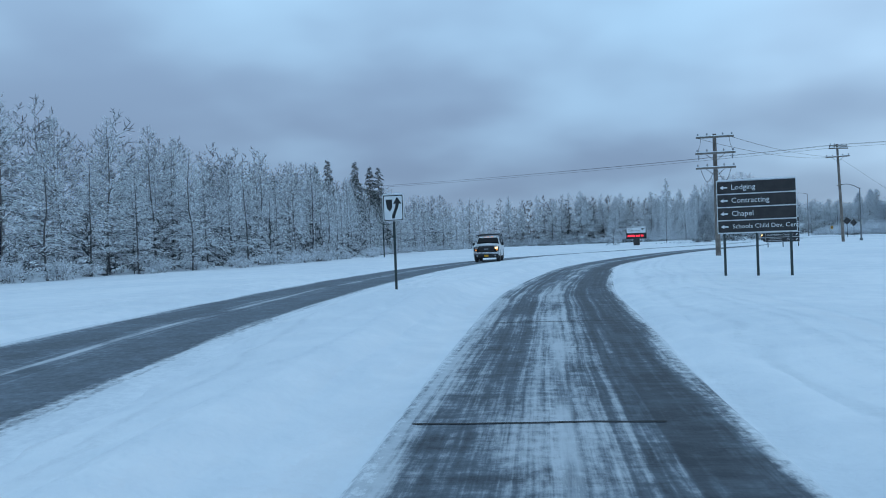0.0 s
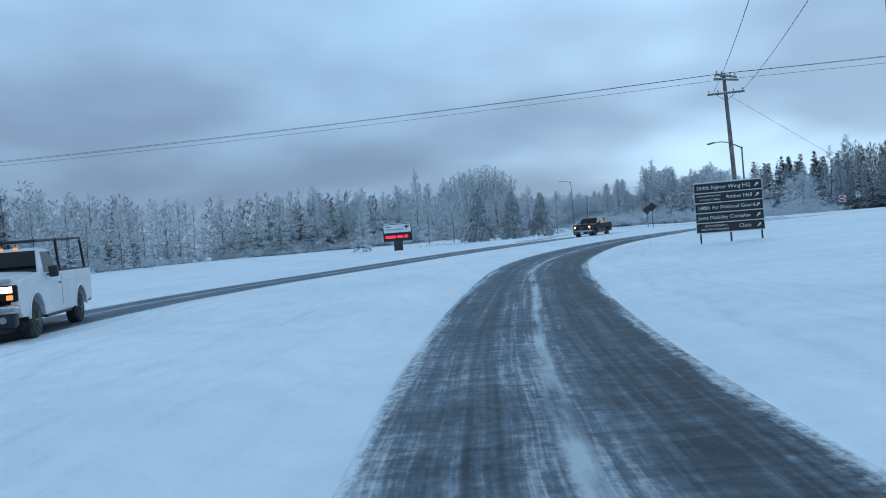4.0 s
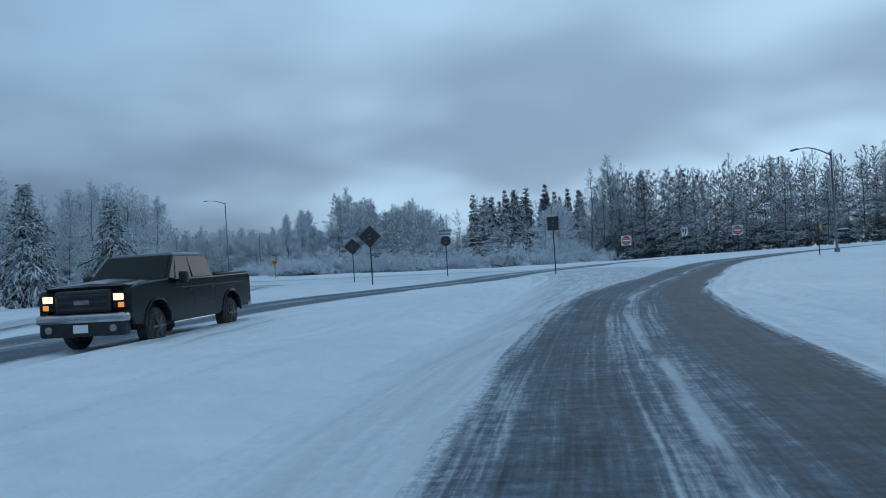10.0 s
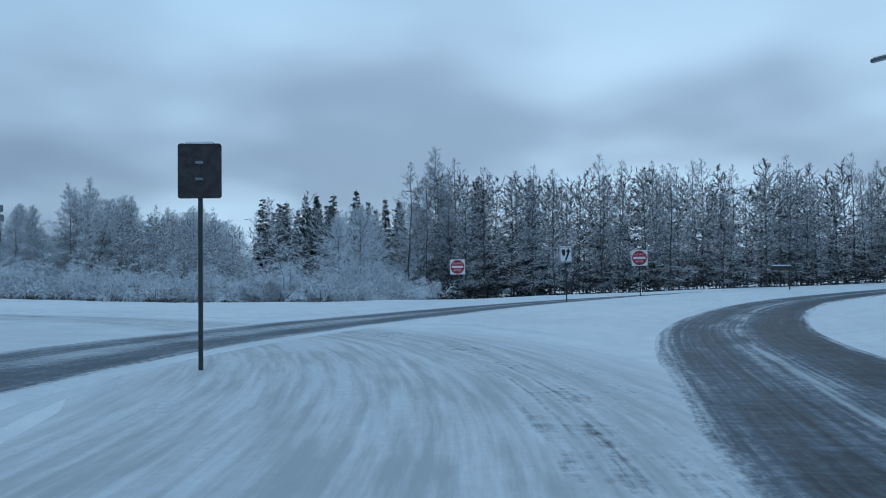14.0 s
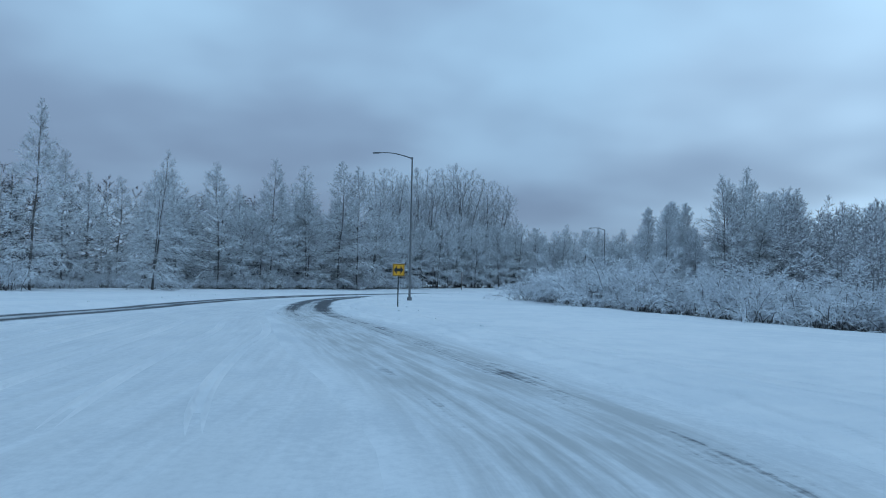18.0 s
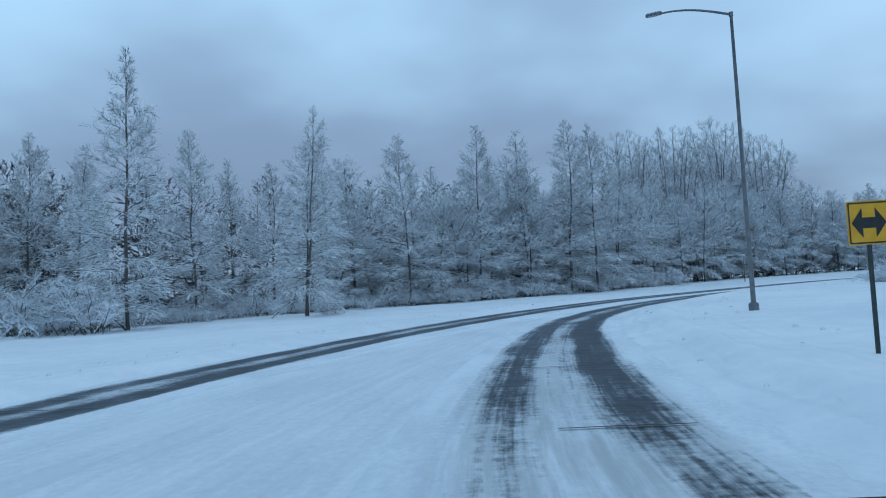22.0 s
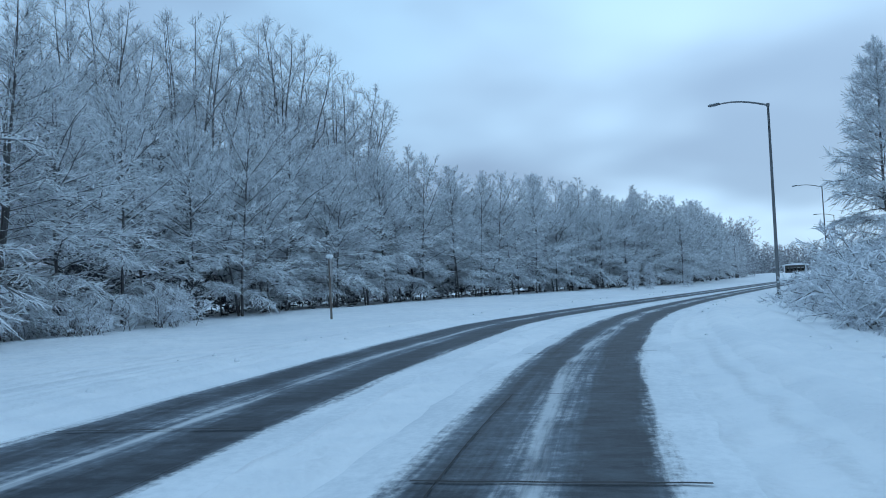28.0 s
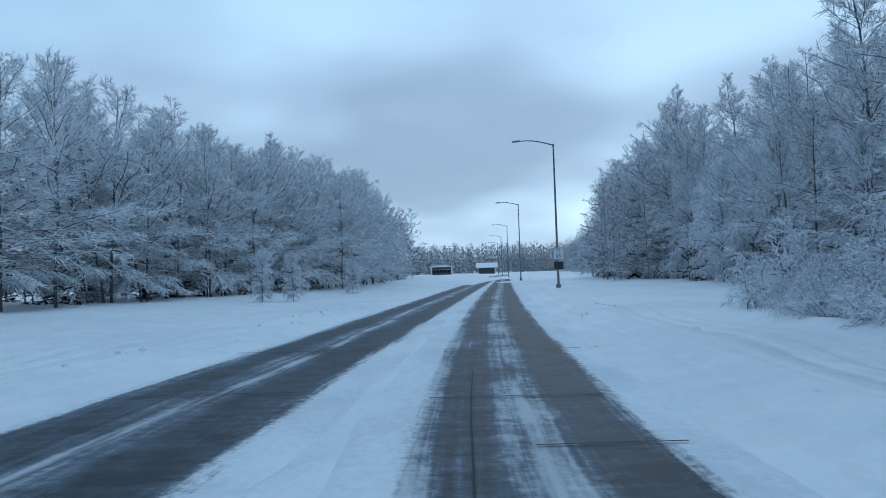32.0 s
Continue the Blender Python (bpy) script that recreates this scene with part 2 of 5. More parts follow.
def b_twig(k, b, dark=(0.075, 0.074, 0.080), frost=0.6, spread=0.5, white=(0.80, 0.83, 0.87)):
    """Twigs, most of them thick with hoar frost: each takes its own share."""
    g = k.n("ShaderNodeNewGeometry")
    r = g.outputs["Random Per Island"]
    p = k.n("ShaderNodeTexCoord").outputs["Object"]
    f = k.noise(p, 0.55, 3, 0.55)
    nz = k.math("ABSOLUTE", k.xyz(g.outputs["Normal"])[2])
    a = k.math("ADD", k.math("MULTIPLY", k.math("SUBTRACT", r, 0.5), spread), k.math("MULTIPLY", k.math("SUBTRACT", f, 0.5), 0.22))
    a = k.math("ADD", a, k.math("MULTIPLY", k.math("SUBTRACT", nz, 0.5), 0.25))
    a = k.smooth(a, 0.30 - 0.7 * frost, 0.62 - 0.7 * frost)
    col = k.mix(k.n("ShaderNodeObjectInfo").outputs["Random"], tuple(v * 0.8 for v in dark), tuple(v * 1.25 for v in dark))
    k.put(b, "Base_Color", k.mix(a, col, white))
    k.put(b, "Roughness", 0.85)


M_SNOW = material("snow", b_snow)
M_ROAD = material("driven_snow_and_asphalt", b_road, slush_share=0.12, bias=0.05)
M_ROAD_SLUSH = material("asphalt_under_grey_slush", b_road, streaky=0.7, slush_share=0.8)
M_ROAD_ON = material("worn_asphalt_with_thin_snow", b_road, streaky=0.35, slush_share=0.15)
M_BARK = material("frosted_bark", b_snowed, c1=(0.07, 0.065, 0.066), c2=(0.12, 0.115, 0.115), scale=1.5, cap=0.25)
# bark of the far wood, lightened in colour to imitate haze; snow on top
M_BARK_FAR = material("far_bark_paled_for_haze", b_snowed, c1=(0.13, 0.125, 0.13), c2=(0.34, 0.34, 0.355), scale=0.7, cap=0.1)
M_TWIG = material("frosted_twigs", b_twig, frost=0.85, dark=(0.06, 0.054, 0.058), white=(0.84, 0.87, 0.90))
M_TWIG_RIME = material("rimed_twigs", b_twig, frost=0.94, dark=(0.06, 0.054, 0.058), white=(0.84, 0.87, 0.90))
M_TWIG_BARE = material("lightly_frosted_twigs", b_twig, frost=0.66, dark=(0.09, 0.09, 0.10))
# shade deep in the wood painted in: near-black twigs with little frost
M_TWIG_INNER = material("twigs_darkened_for_wood_shade", b_twig, frost=0.30, dark=(0.035, 0.035, 0.038))
# distance haze is put into the colour: dark twig tone raised
M_TWIG_FAR = material("far_twigs_paled_for_haze", b_twig, frost=0.62, dark=(0.15, 0.148, 0.158))
M_TWIG_WHITE = material("thickly_frosted_twigs", b_twig, frost=1.0)
M_BUSH = material("frosted_bush_twigs", b_twig, frost=0.96, dark=(0.13, 0.11, 0.10))
M_NEEDLE = material("snowy_needles", b_twig, frost=0.48, dark=(0.018, 0.028, 0.024), spread=0.75)
M_NEEDLE_SNOW = material("needles_under_snow", b_twig, frost=0.80, dark=(0.02, 0.03, 0.027), spread=0.7)
M_NEEDLE_DARK = material("dark_needles", b_twig, frost=0.24, dark=(0.016, 0.024, 0.022), spread=0.7)

# ---- building helpers ----


def add_mesh(name, verts, faces, mat, parent=None, label="", smooth=False):
    me = bpy.data.meshes.new(name)
    me.from_pydata([tuple(v) for v in verts], [], [tuple(f) for f in faces])
    me.materials.append(mat)
    if smooth:
        me.polygons.foreach_set("use_smooth", [True] * len(me.polygons))
    me.update()
    return link(name, me, parent, label)


def link(name, me, parent=None, label=""):
    ob = new(name, me)
    if parent is not None:
        ob.parent = parent
    if label:
        ob["label"] = label
    return ob


def part(name, bm, mat, parent=None, label="", smooth=False):
    """Links a bmesh as one mesh object, under a thing or a part."""
    me = bpy.data.meshes.new(name)
    bm.normal_update()
    bm.to_mesh(me)
    bm.free()
    me.materials.append(mat)
    if smooth:
        me.polygons.foreach_set("use_smooth", [True] * len(me.polygons))
    return link(name, me, parent, label)


def thing(name, m, label, category, group="", kind=""):
    ob = new(name)
    ob.empty_display_size = 0.2
    ob.matrix_basis = m
    return tagged(ob, label, category, group, kind)


def box(sx, sy, sz, at=(0, 0, 0), bevel=0.0, turn=None, bm=None):
    own = bm or bmesh.new()
    m = Matrix.Translation(at) @ (turn or Matrix()) @ Matrix.Diagonal((sx, sy, sz, 1))
    g = bmesh.ops.create_cube(own, size=1.0, matrix=m)
    if bevel:
        edges = list({e for v in g["verts"] for e in v.link_edges})
        bmesh.ops.bevel(own, geom=edges, offset=bevel, segments=2, affect="EDGES", profile=0.5)
    return own


def tube(points, radii, sides=8, bm=None, caps=True):
    """A tapered tube along a line of points."""
    own = bm or bmesh.new()
    pts = [Vector(p) for p in points]
    rings = []
    for i, p in enumerate(pts):
        d = (pts[min(i + 1, len(pts) - 1)] - pts[max(i - 1, 0)]).normalized()
        a = d.orthogonal().normalized() if abs(d.z) > 0.95 else d.cross(Vector((0, 0, 1))).normalized()
        c = d.cross(a)
        r = radii[i] if hasattr(radii, "__len__") else radii
        rings.append([own.verts.new(p + (a * math.cos(2 * math.pi * j / sides) + c * math.sin(2 * math.pi * j / sides)) * r) for j in range(sides)])
    for r0, r1 in zip(rings, rings[1:]):
        for j in range(sides):
            own.faces.new((r0[j], r0[(j + 1) % sides], r1[(j + 1) % sides], r1[j]))
    if caps:
        own.faces.new(rings[0])
        own.faces.new(list(reversed(rings[-1])))
    return own


def plate(outline, thick, bm=None, m=None):
    """A flat plate: an outline in x and z, centred on y."""
    own = bm or bmesh.new()
    m = m or Matrix()
    f = [own.verts.new(m @ Vector((x, -thick / 2, z))) for x, z in outline]
    b = [own.verts.new(m @ Vector((x, thick / 2, z))) for x, z in outline]
    n = len(f)
    own.faces.new(f)
    own.faces.new(list(reversed(b)))
    for i in range(n):
        own.faces.new((f[(i + 1) % n], f[i], b[i], b[(i + 1) % n]))
    bmesh.ops.recalc_face_normals(own, faces=own.faces)
    return own


def rounded(w, h, r, n=4):
    pts = []
    for cx, cz, a0 in ((w / 2 - r, h / 2 - r, 0), (-w / 2 + r, h / 2 - r, 90), (-w / 2 + r, -h / 2 + r, 180), (w / 2 - r, -h / 2 + r, 270)):
        pts += [(cx + r * math.cos(radians(a0 + 90 * i / n)), cz + r * math.sin(radians(a0 + 90 * i / n))) for i in range(n + 1)]
    return pts


def lettering(text, size, mat, parent, at, align="LEFT", label=""):
    """Words as a thin mesh that stands on the xz plane and faces -y."""
    cu = bpy.data.curves.new("words", "FONT")
    cu.body, cu.size, cu.align_x, cu.align_y, cu.extrude = text, size, align, "CENTER", 0.002
    cu.resolution_u = 2
    tmp = bpy.data.objects.new("words", cu)
    scene.collection.objects.link(tmp)
    bpy.context.view_layer.update()
    me = bpy.data.meshes.new_from_object(tmp.evaluated_get(bpy.context.evaluated_depsgraph_get()))
    bpy.data.objects.remove(tmp)
    bpy.data.curves.remove(cu)
    me.materials.clear()
    me.materials.append(mat)
    me.transform(Matrix.Translation(at) @ pose(0, 0, 0, 90))
    return link("lettering", me, parent, label)


# ---- the plan ----


def smoothstep(x, lo, hi):
    t = np.clip((np.asarray(x, float) - lo) / (hi - lo), 0, 1)
    return t * t * (3 - 2 * t)


def dip(x, y):
    """The ground falls away towards the wood past the junction."""
    return -1.5 * smoothstep(x, 60, 96) * smoothstep(y, 148, 200) * (1 - smoothstep(y, 218, 256))


def spline(rows, step):
    """A smooth line through rows of numbers, with a point about every step metres."""
    r = np.array(rows, float)
    r = np.vstack([2 * r[0] - r[1], r, 2 * r[-1] - r[-2]])
    out = []
    for i in range(1, len(r) - 2):
        p0, p1, p2, p3 = r[i - 1:i + 3]
        n = max(1, int(np.hypot(*(p2 - p1)[:2]) / step))
        for q in range(n):
            t = q / n
            out.append(0.5 * (2 * p1 + (p2 - p0) * t + (2 * p0 - 5 * p1 + 4 * p2 - p3) * t * t + (3 * p1 - p0 - 3 * p2 + p3) * t ** 3))
    out.append(r[-2])
    return np.array(out)


# lanes: x, y, half width, how bare of snow
LANE_OUT = [(10, -75, 1.8, .75), (5, -40, 1.7, .72), (2.8, -25, 1.6, .70), (1.6, -14, 1.75, .70), (.65, -4, 1.8, .72), (.3, 8, 1.75, .78), (.4, 18, 1.7, .75), (2.1, 31, 1.75, .82),
            (6.2, 49.5, 1.95, .86), (10.1, 61, 2.2, .88), (15.3, 72.5, 2.2, .86), (22.2, 84.2, 2.4, .86), (31.6, 96.8, 2.4, .78), (40.5, 107, 2.3, .82), (46.8, 112.6, 2.1, .86), (53, 117.5, 2.0, .88),
            (60, 123.3, 2.0, .82), (72, 131.6, 2.0, .80), (88, 138.3, 1.9, .80), (104, 141.8, 1.9, .86), (125, 144.5, 1.9, .86), (170, 149, 1.9, .8)]
LANE_IN = [(4, -75, 2.2, .85), (-2, -38, 2.2, .85), (-6, -21, 2.2, .85), (-7.7, -13.5, 2.2, .85), (-9.6, -.5, 2.2, .85), (-10.8, 12, 2.2, .85), (-11.3, 27, 2.1, .82), (-10.4, 41, 1.9, .8),
           (-7.6, 53, 1.9, .8), (-2.1, 65.4, 2.0, .8), (4.7, 80.3, 2.3, .8), (12.5, 95.3, 2.7, .75), (18.3, 105.1, 2.8, .7), (26.5, 116, 2.6, .7), (36, 124.5, 2.4, .75), (46.4, 130.2, 2.5, .72),
           (56, 138.2, 2.3, .60), (63.6, 142.6, 2.1, .60), (71, 145.7, 1.9, .66), (80.3, 149.2, 1.5, .8), (96, 153.5, 1.4, .8), (130, 160, 1.4, .8)]
LANE_TURN = [(19.8, 86, 0.7, .03), (25, 93, 1.0, .07), (30, 98.6, 1.3, .13), (35, 103.5, 1.7, .19), (43.5, 112.8, 2.5, .22), (50, 120.5, 3.2, .24), (56.5, 128, 4.4, .26), (60.6, 135.5, 4.2, .28), (61.8, 142, 2.8, .28), (61.6, 147, 2.2, .26)]
LANE_ON = [(61.5, 146, 1.8, 0.26), (60.8, 152, 1.7, 0.28), (58.9, 158, 1.8, 0.3), (56.2, 165, 2, 0.32), (52.4, 175, 1.8, 0.36), (48.9, 184, 1.5, 0.47), (46, 195, 1.4, 0.62),
           (43.72, 206.99, 1.23, 0.7), (43.32, 217, 1.23, 0.72), (43.82, 224.01, 1.23, 0.74), (45.42, 232.62, 1.23, 0.76), (47.52, 240.43, 1.23, 0.78), (54.13, 256.49, 1.23, 0.78), (61.93, 271.31, 1.25, 0.76),
           (70.22, 283.29, 1.25, 0.72), (78.84, 294.25, 1.25, 0.71), (90.94, 309.05, 1.25, 0.72), (119.94, 343.55, 1.25, 0.72), (199.94, 438.05, 1.25, 0.75), (329.94, 592.05, 1.25, 0.75)]
LANE_OPP = [(50, 139, 1.3, .3), (43.5, 155, 1.4, .45), (40.3, 170, 1.4, .55), (39.4, 184.5, 1.2, .62), (38.5, 190.5, 1.25, .66), (37.6, 200.7, 1.25, .66), (37.4, 208.7, 1.4, .68), (37.7, 216, 1.5, .7), (38.8, 225.5, 1.6, .74),
            (41.3, 237.7, 1.65, .78), (46.4, 251.5, 1.6, .8), (52.2, 264.7, 1.6, .85), (57.5, 274.5, 1.6, .86), (68.2, 288.1, 1.6, .84), (79.2, 301, 1.5, .8), (106.6, 333, 1.5, .76), (195, 436.5, 1.5, .78), (325, 590.5, 1.5, .78)]
DRIVEN = [(57, 126, 2.0, .02), (56, 135, 4.0, .02), (52.8, 146, 6.0, .02), (51.3, 156, 6.3, .02), (48.4, 168, 5.0, .02), (45.2, 180, 3.4, .02), (42.8, 192, 2.0, .02), (41.3, 204, 0.9, .02), (40.7, 216, 0.25, .02)]
SIDE_LANE = [(17.5, 113, 1.5, .42), (22, 124, 2.0, .44), (30, 138, 2.2, .42), (38, 152, 2.2, .40), (40, 163, 2.0, .36), (33, 172, 1.8, .3)]
LANES = [spline(r, 1.5) for r in (LANE_OUT, LANE_IN, LANE_TURN, LANE_ON, LANE_OPP, SIDE_LANE, DRIVEN)]
ROAD_POINTS = np.vstack([a[:, :3] for a in LANES])


def off_road(x, y):
    """Metres from the edge of the nearest lane."""
    x, y = np.asarray(x, float).ravel(), np.asarray(y, float).ravel()
    out = np.empty(len(x))
    for i in range(0, len(x), 4000):
        d = np.hypot(x[i:i + 4000, None] - ROAD_POINTS[:, 0], y[i:i + 4000, None] - ROAD_POINTS[:, 1]) - ROAD_POINTS[:, 2]
        out[i:i + 4000] = d.min(1)
    return out


def ground_height(x, y):
    d = off_road(x, y)
    x, y = np.asarray(x, float).ravel(), np.asarray(y, float).ravel()
    n = np.sin(x * 0.31 + 1.7 * np.sin(y * 0.13)) * np.sin(y * 0.27 + 1.3 * np.sin(x * 0.17)) + 0.5 * np.sin(x * 0.9 + y * 0.5) * np.sin(y * 0.8 - x * 0.3)
    bank = 0.17 * smoothstep(d, 0.5, 2.0) + 0.07 * np.exp(-((d - 2.0) / 0.8) ** 2)
    heap = 0.33 * np.exp(-((x + 3.4) ** 2 + (y + 9.2) ** 2 / 9.0) / 5.0) * smoothstep(d, 0.2, 1.6)
    west = (y - 288 - 1.166 * (x - 68)) / 1.536
    rise = 0.4 * smoothstep(west, 5, 17) * smoothstep(y, 265, 300)
    return dip(x, y) + rise - 0.03 + bank + heap + 0.07 * n * smoothstep(d, 1.0, 5.0)


def h_at(x, y):
    return float(ground_height([x], [y])[0])


def spread(lo, hi, a, b, fine, n):
    """Grid lines: close between a and b, wider and wider towards lo and hi."""
    left = a - (a - lo) * (np.linspace(0, 1, n) ** 2.6)[1:][::-1]
    right = b + (hi - b) * (np.linspace(0, 1, n) ** 2.6)[1:]
    return np.concatenate([left, np.arange(a, b + fine / 2, fine), right])


def make_ground():
    xs, ys = spread(-2500, 2700, -34, 118, 0.95, 40), spread(-2400, 2900, -42, 344, 0.95, 44)
    gx, gy = np.meshgrid(xs, ys)
    z = ground_height(gx, gy)
    nx, ny = len(xs), len(ys)
    i = (np.arange(ny - 1)[:, None] * nx + np.arange(nx - 1)).ravel()
    me = bpy.data.meshes.new("ground")
    me.from_pydata(np.stack([gx.ravel(), gy.ravel(), z], 1).tolist(), [], np.stack([i, i + 1, i + nx + 1, i + nx], 1).tolist())
    me.materials.append(M_SNOW)
    me.attributes.new("off_road", "FLOAT", "POINT").data.foreach_set("value", np.clip(off_road(gx, gy), 0, 40))
    me.polygons.foreach_set("use_smooth", [True] * len(me.polygons))
    tagged(link("ground", me), "wide ground under fresh undisturbed snow", "ground", kind="structure")


def ribbon(name, lane, label, lift=0.0, near=0.5, far=1.15, mat=None):
    """A lane: a sheet along its line whose snowy margins sink into the ground."""
    a = lane
    d = np.gradient(a[:, :2], axis=0)
    d /= np.linalg.norm(d, axis=1)[:, None]
    nrm = np.stack([d[:, 1], -d[:, 0]], 1)
    run = np.concatenate([[0], np.cumsum(np.linalg.norm(np.diff(a[:, :2], axis=0), axis=1))])
    cols = [-1.0, -0.85, -0.6, -0.3, 0.0, 0.3, 0.6, 0.85, 1.0]
    verts, lane_uv, metre_uv, bare = [], [], [], []
    for u, extra, z in [(-1.0, -far, -0.10), (-1.0, -near, 0.0)] + [(c, 0.0, 0.012) for c in cols] + [(1.0, near, 0.0), (1.0, far, -0.10)]:
        off = u * a[:, 2] + extra
        end = np.minimum(np.arange(len(a)), np.arange(len(a))[::-1]) / 2.0
        p = a[:, :2] + nrm * off[:, None]
        verts.append(np.column_stack([p, dip(p[:, 0], p[:, 1]) + z + lift - 0.12 * np.clip(1 - end, 0, 1)]))
        lane_uv.append(np.column_stack([off / a[:, 2], run]))
        metre_uv.append(np.column_stack([off, run]))
        bare.append(a[:, 3])
    n, m = len(a), len(verts)
    v, l, q, s = np.vstack(verts), np.vstack(lane_uv), np.vstack(metre_uv), np.concatenate(bare)
    faces = [(c * n + i, (c + 1) * n + i, (c + 1) * n + i + 1, c * n + i + 1) for c in range(m - 1) for i in range(n - 1)]
    ob = add_mesh(name, v, faces, mat or M_ROAD, smooth=True)
    me = ob.data
    idx = np.array([lp.vertex_index for lp in me.loops])
    for nm, val in (("lane", l), ("metres", q)):
        me.uv_layers.new(name=nm).data.foreach_set("uv", val[idx].ravel())
    me.attributes.new("bare", "FLOAT", "POINT").data.foreach_set("value", s)
    me.attributes.new("pack", "FLOAT", "POINT").data.foreach_set("value", np.where(s < 0.55, 0.3 + 0.7 * np.clip((s - 0.02) / 0.2, 0, 1), 0.35))
    if me.polygons[0].normal.z < 0:
        me.flip_normals()
    return tagged(ob, label, "road", kind="structure")


make_ground()
ribbon("road", LANES[0], "winding asphalt lane with slush and streaks of driven snow", 0.020, 0.02, 0.15)
ribbon("road", LANES[1], "dark wet asphalt lane of the opposite carriageway between snow banks", 0.028, mat=M_ROAD_SLUSH)
ribbon("road", spline(LANE_TURN[:-1] + LANE_ON, 1.5), "turning lane of packed greyish snow that runs on with bare wheel tracks", 0.006, mat=M_ROAD_ON)
ribbon("road", LANES[4], "opposite lane with bare wheel tracks and a snowy middle", mat=M_ROAD_ON)
ribbon("road", LANES[5], "side lane of packed snow", -0.004)

ribbon("road", LANES[6], "wide patch of driven snow with faint curved wheel tracks", -0.02)
# ---- trees ----


def quads(p, q, w0, w1, rng):
    """Flat strips from p to q, each turned its own way, as two triangles."""
    d = q - p
    r = rng.normal(size=p.shape)
    s = np.cross(d, r)
    s /= np.linalg.norm(s, axis=1)[:, None] + 1e-9
    w0, w1 = np.broadcast_to(w0, len(p))[:, None] / 2, np.broadcast_to(w1, len(p))[:, None] / 2
    a, b, c, e = p - s * w0, p + s * w0, q + s * w1, q - s * w1
    return np.stack([a, b, c, a, c, e], 1).reshape(-1, 3)


def strips_mesh(name, blocks, mat):
    v = np.vstack(blocks)
    n = len(v) // 3
    me = bpy.data.meshes.new(name)
    me.vertices.add(len(v))
    me.vertices.foreach_set("co", v.astype(np.float32).ravel())
    me.loops.add(3 * n)
    me.loops.foreach_set("vertex_index", np.arange(3 * n, dtype=np.int32))
    me.polygons.add(n)
    me.polygons.foreach_set("loop_start", np.arange(0, 3 * n, 3, dtype=np.int32))
    me.materials.append(mat)
    me.update(calc_edges=True)
    return me


def limb_points(base, az, elev, length, droop, n, rng, wob=0.05):
    t = np.linspace(0, 1, n)
    out = length * t * math.cos(elev)
    z = length * (t * math.sin(elev) - droop * t * t)
    p = np.column_stack([base[0] + out * math.cos(az), base[1] + out * math.sin(az), base[2] + z])
    p[1:] += rng.normal(size=(n - 1, 3)) * wob * length * t[1:, None] * 0.5
    return p


def spray(d, side, roll, angle):
    """Directions that part from d to either side, in a fan that lies flat unless it is rolled."""
    s = np.cross(d, np.array([0.0, 0.0, 1.0])) + 1e-6
    s /= np.linalg.norm(s, axis=1)[:, None]
    u = np.cross(s, d)
    lat = s * (side * np.cos(roll))[:, None] + u * np.sin(roll)[:, None]
    return d * np.cos(angle)[:, None] + lat * np.sin(angle)[:, None]


def unit(v):
    return v / (np.linalg.norm(v, axis=1)[:, None] + 1e-9)


def branch_out(limbs, lens, rng, subs, twigs, w, sub_len=0.44, fall=0.2, twig_len=0.45, high=None):
    """Side branches and twigs along limbs, as arrays of strips: each limb carries a drooping fan of frosted twigs."""
    blocks = []
    for k, (pts, L) in enumerate(zip(limbs, lens)):
        n = len(pts) - 1
        e = high[k] if high is not None else 0.5
        low = max(0.0, 1 - 1.25 * e)
        ns = max(3, int(subs * (0.7 + 0.6 * (1 - e)) * min(1.0, 0.3 + L / 1.8)))
        t = 0.16 + 0.84 * (np.arange(ns) + rng.uniform(0, 1, ns)) / ns
        i = np.minimum((t * n).astype(int), n - 1)
        f = (t * n - i)[:, None]
        p = pts[i] * (1 - f) + pts[i + 1] * f
        d = unit(pts[i + 1] - pts[i])
        side = np.where(np.arange(ns) % 2, 1.0, -1.0)
        v = spray(d, side, rng.normal(size=ns) * (0.24 + 1.1 * e), rng.uniform(0.5, 1.0, ns))
        v[:, 2] += 0.22 * e - fall * low * 0.4
        v = unit(v)
        l = (sub_len * L * (1.15 - t) * rng.uniform(0.55, 1.25, ns))[:, None] + 0.16 + 0.08 * low
        m = p + v * l * 0.55
        q = m + v * l * 0.48 - np.array([0, 0, 1.0]) * l * fall * low
        wide = w * (1.25 - 0.65 * e)
        blocks += [quads(p, m, wide * 1.1, wide, rng), quads(m, q, wide, wide * 0.5, rng)]
        for j in range(twigs):
            a = ((j + rng.uniform(0.1, 1.0, ns)) / twigs)[:, None]
            b = np.where(a < 0.55, p + (m - p) * a / 0.55, m + (q - m) * (a - 0.55) / 0.45)
            tv = spray(v, np.where((np.arange(ns) + j) % 2, 1.0, -1.0), rng.normal(size=ns) * (0.40 + 1.1 * e), rng.uniform(0.45, 1.0, ns))
            tv[:, 2] += 0.15 * e - fall * low * rng.uniform(0.2, 1.6, ns)
            tip = b + unit(tv) * twig_len * rng.uniform(0.4, 1.2, (ns, 1)) * (1.15 - 0.45 * a) * (1 - 0.4 * e) * min(1.0, 0.35 + L / 2.2)
            blocks.append(quads(b, tip, wide * 0.85, wide * 0.38, rng))
    return blocks


def profile(rel, p):
    """How far the limbs of a crown reach, from its lowest to its top."""
    return (0.05 + 0.95 * max(0.0, 1 - rel ** p) ** 0.85) * min(1.0, 0.6 + 2.0 * rel)


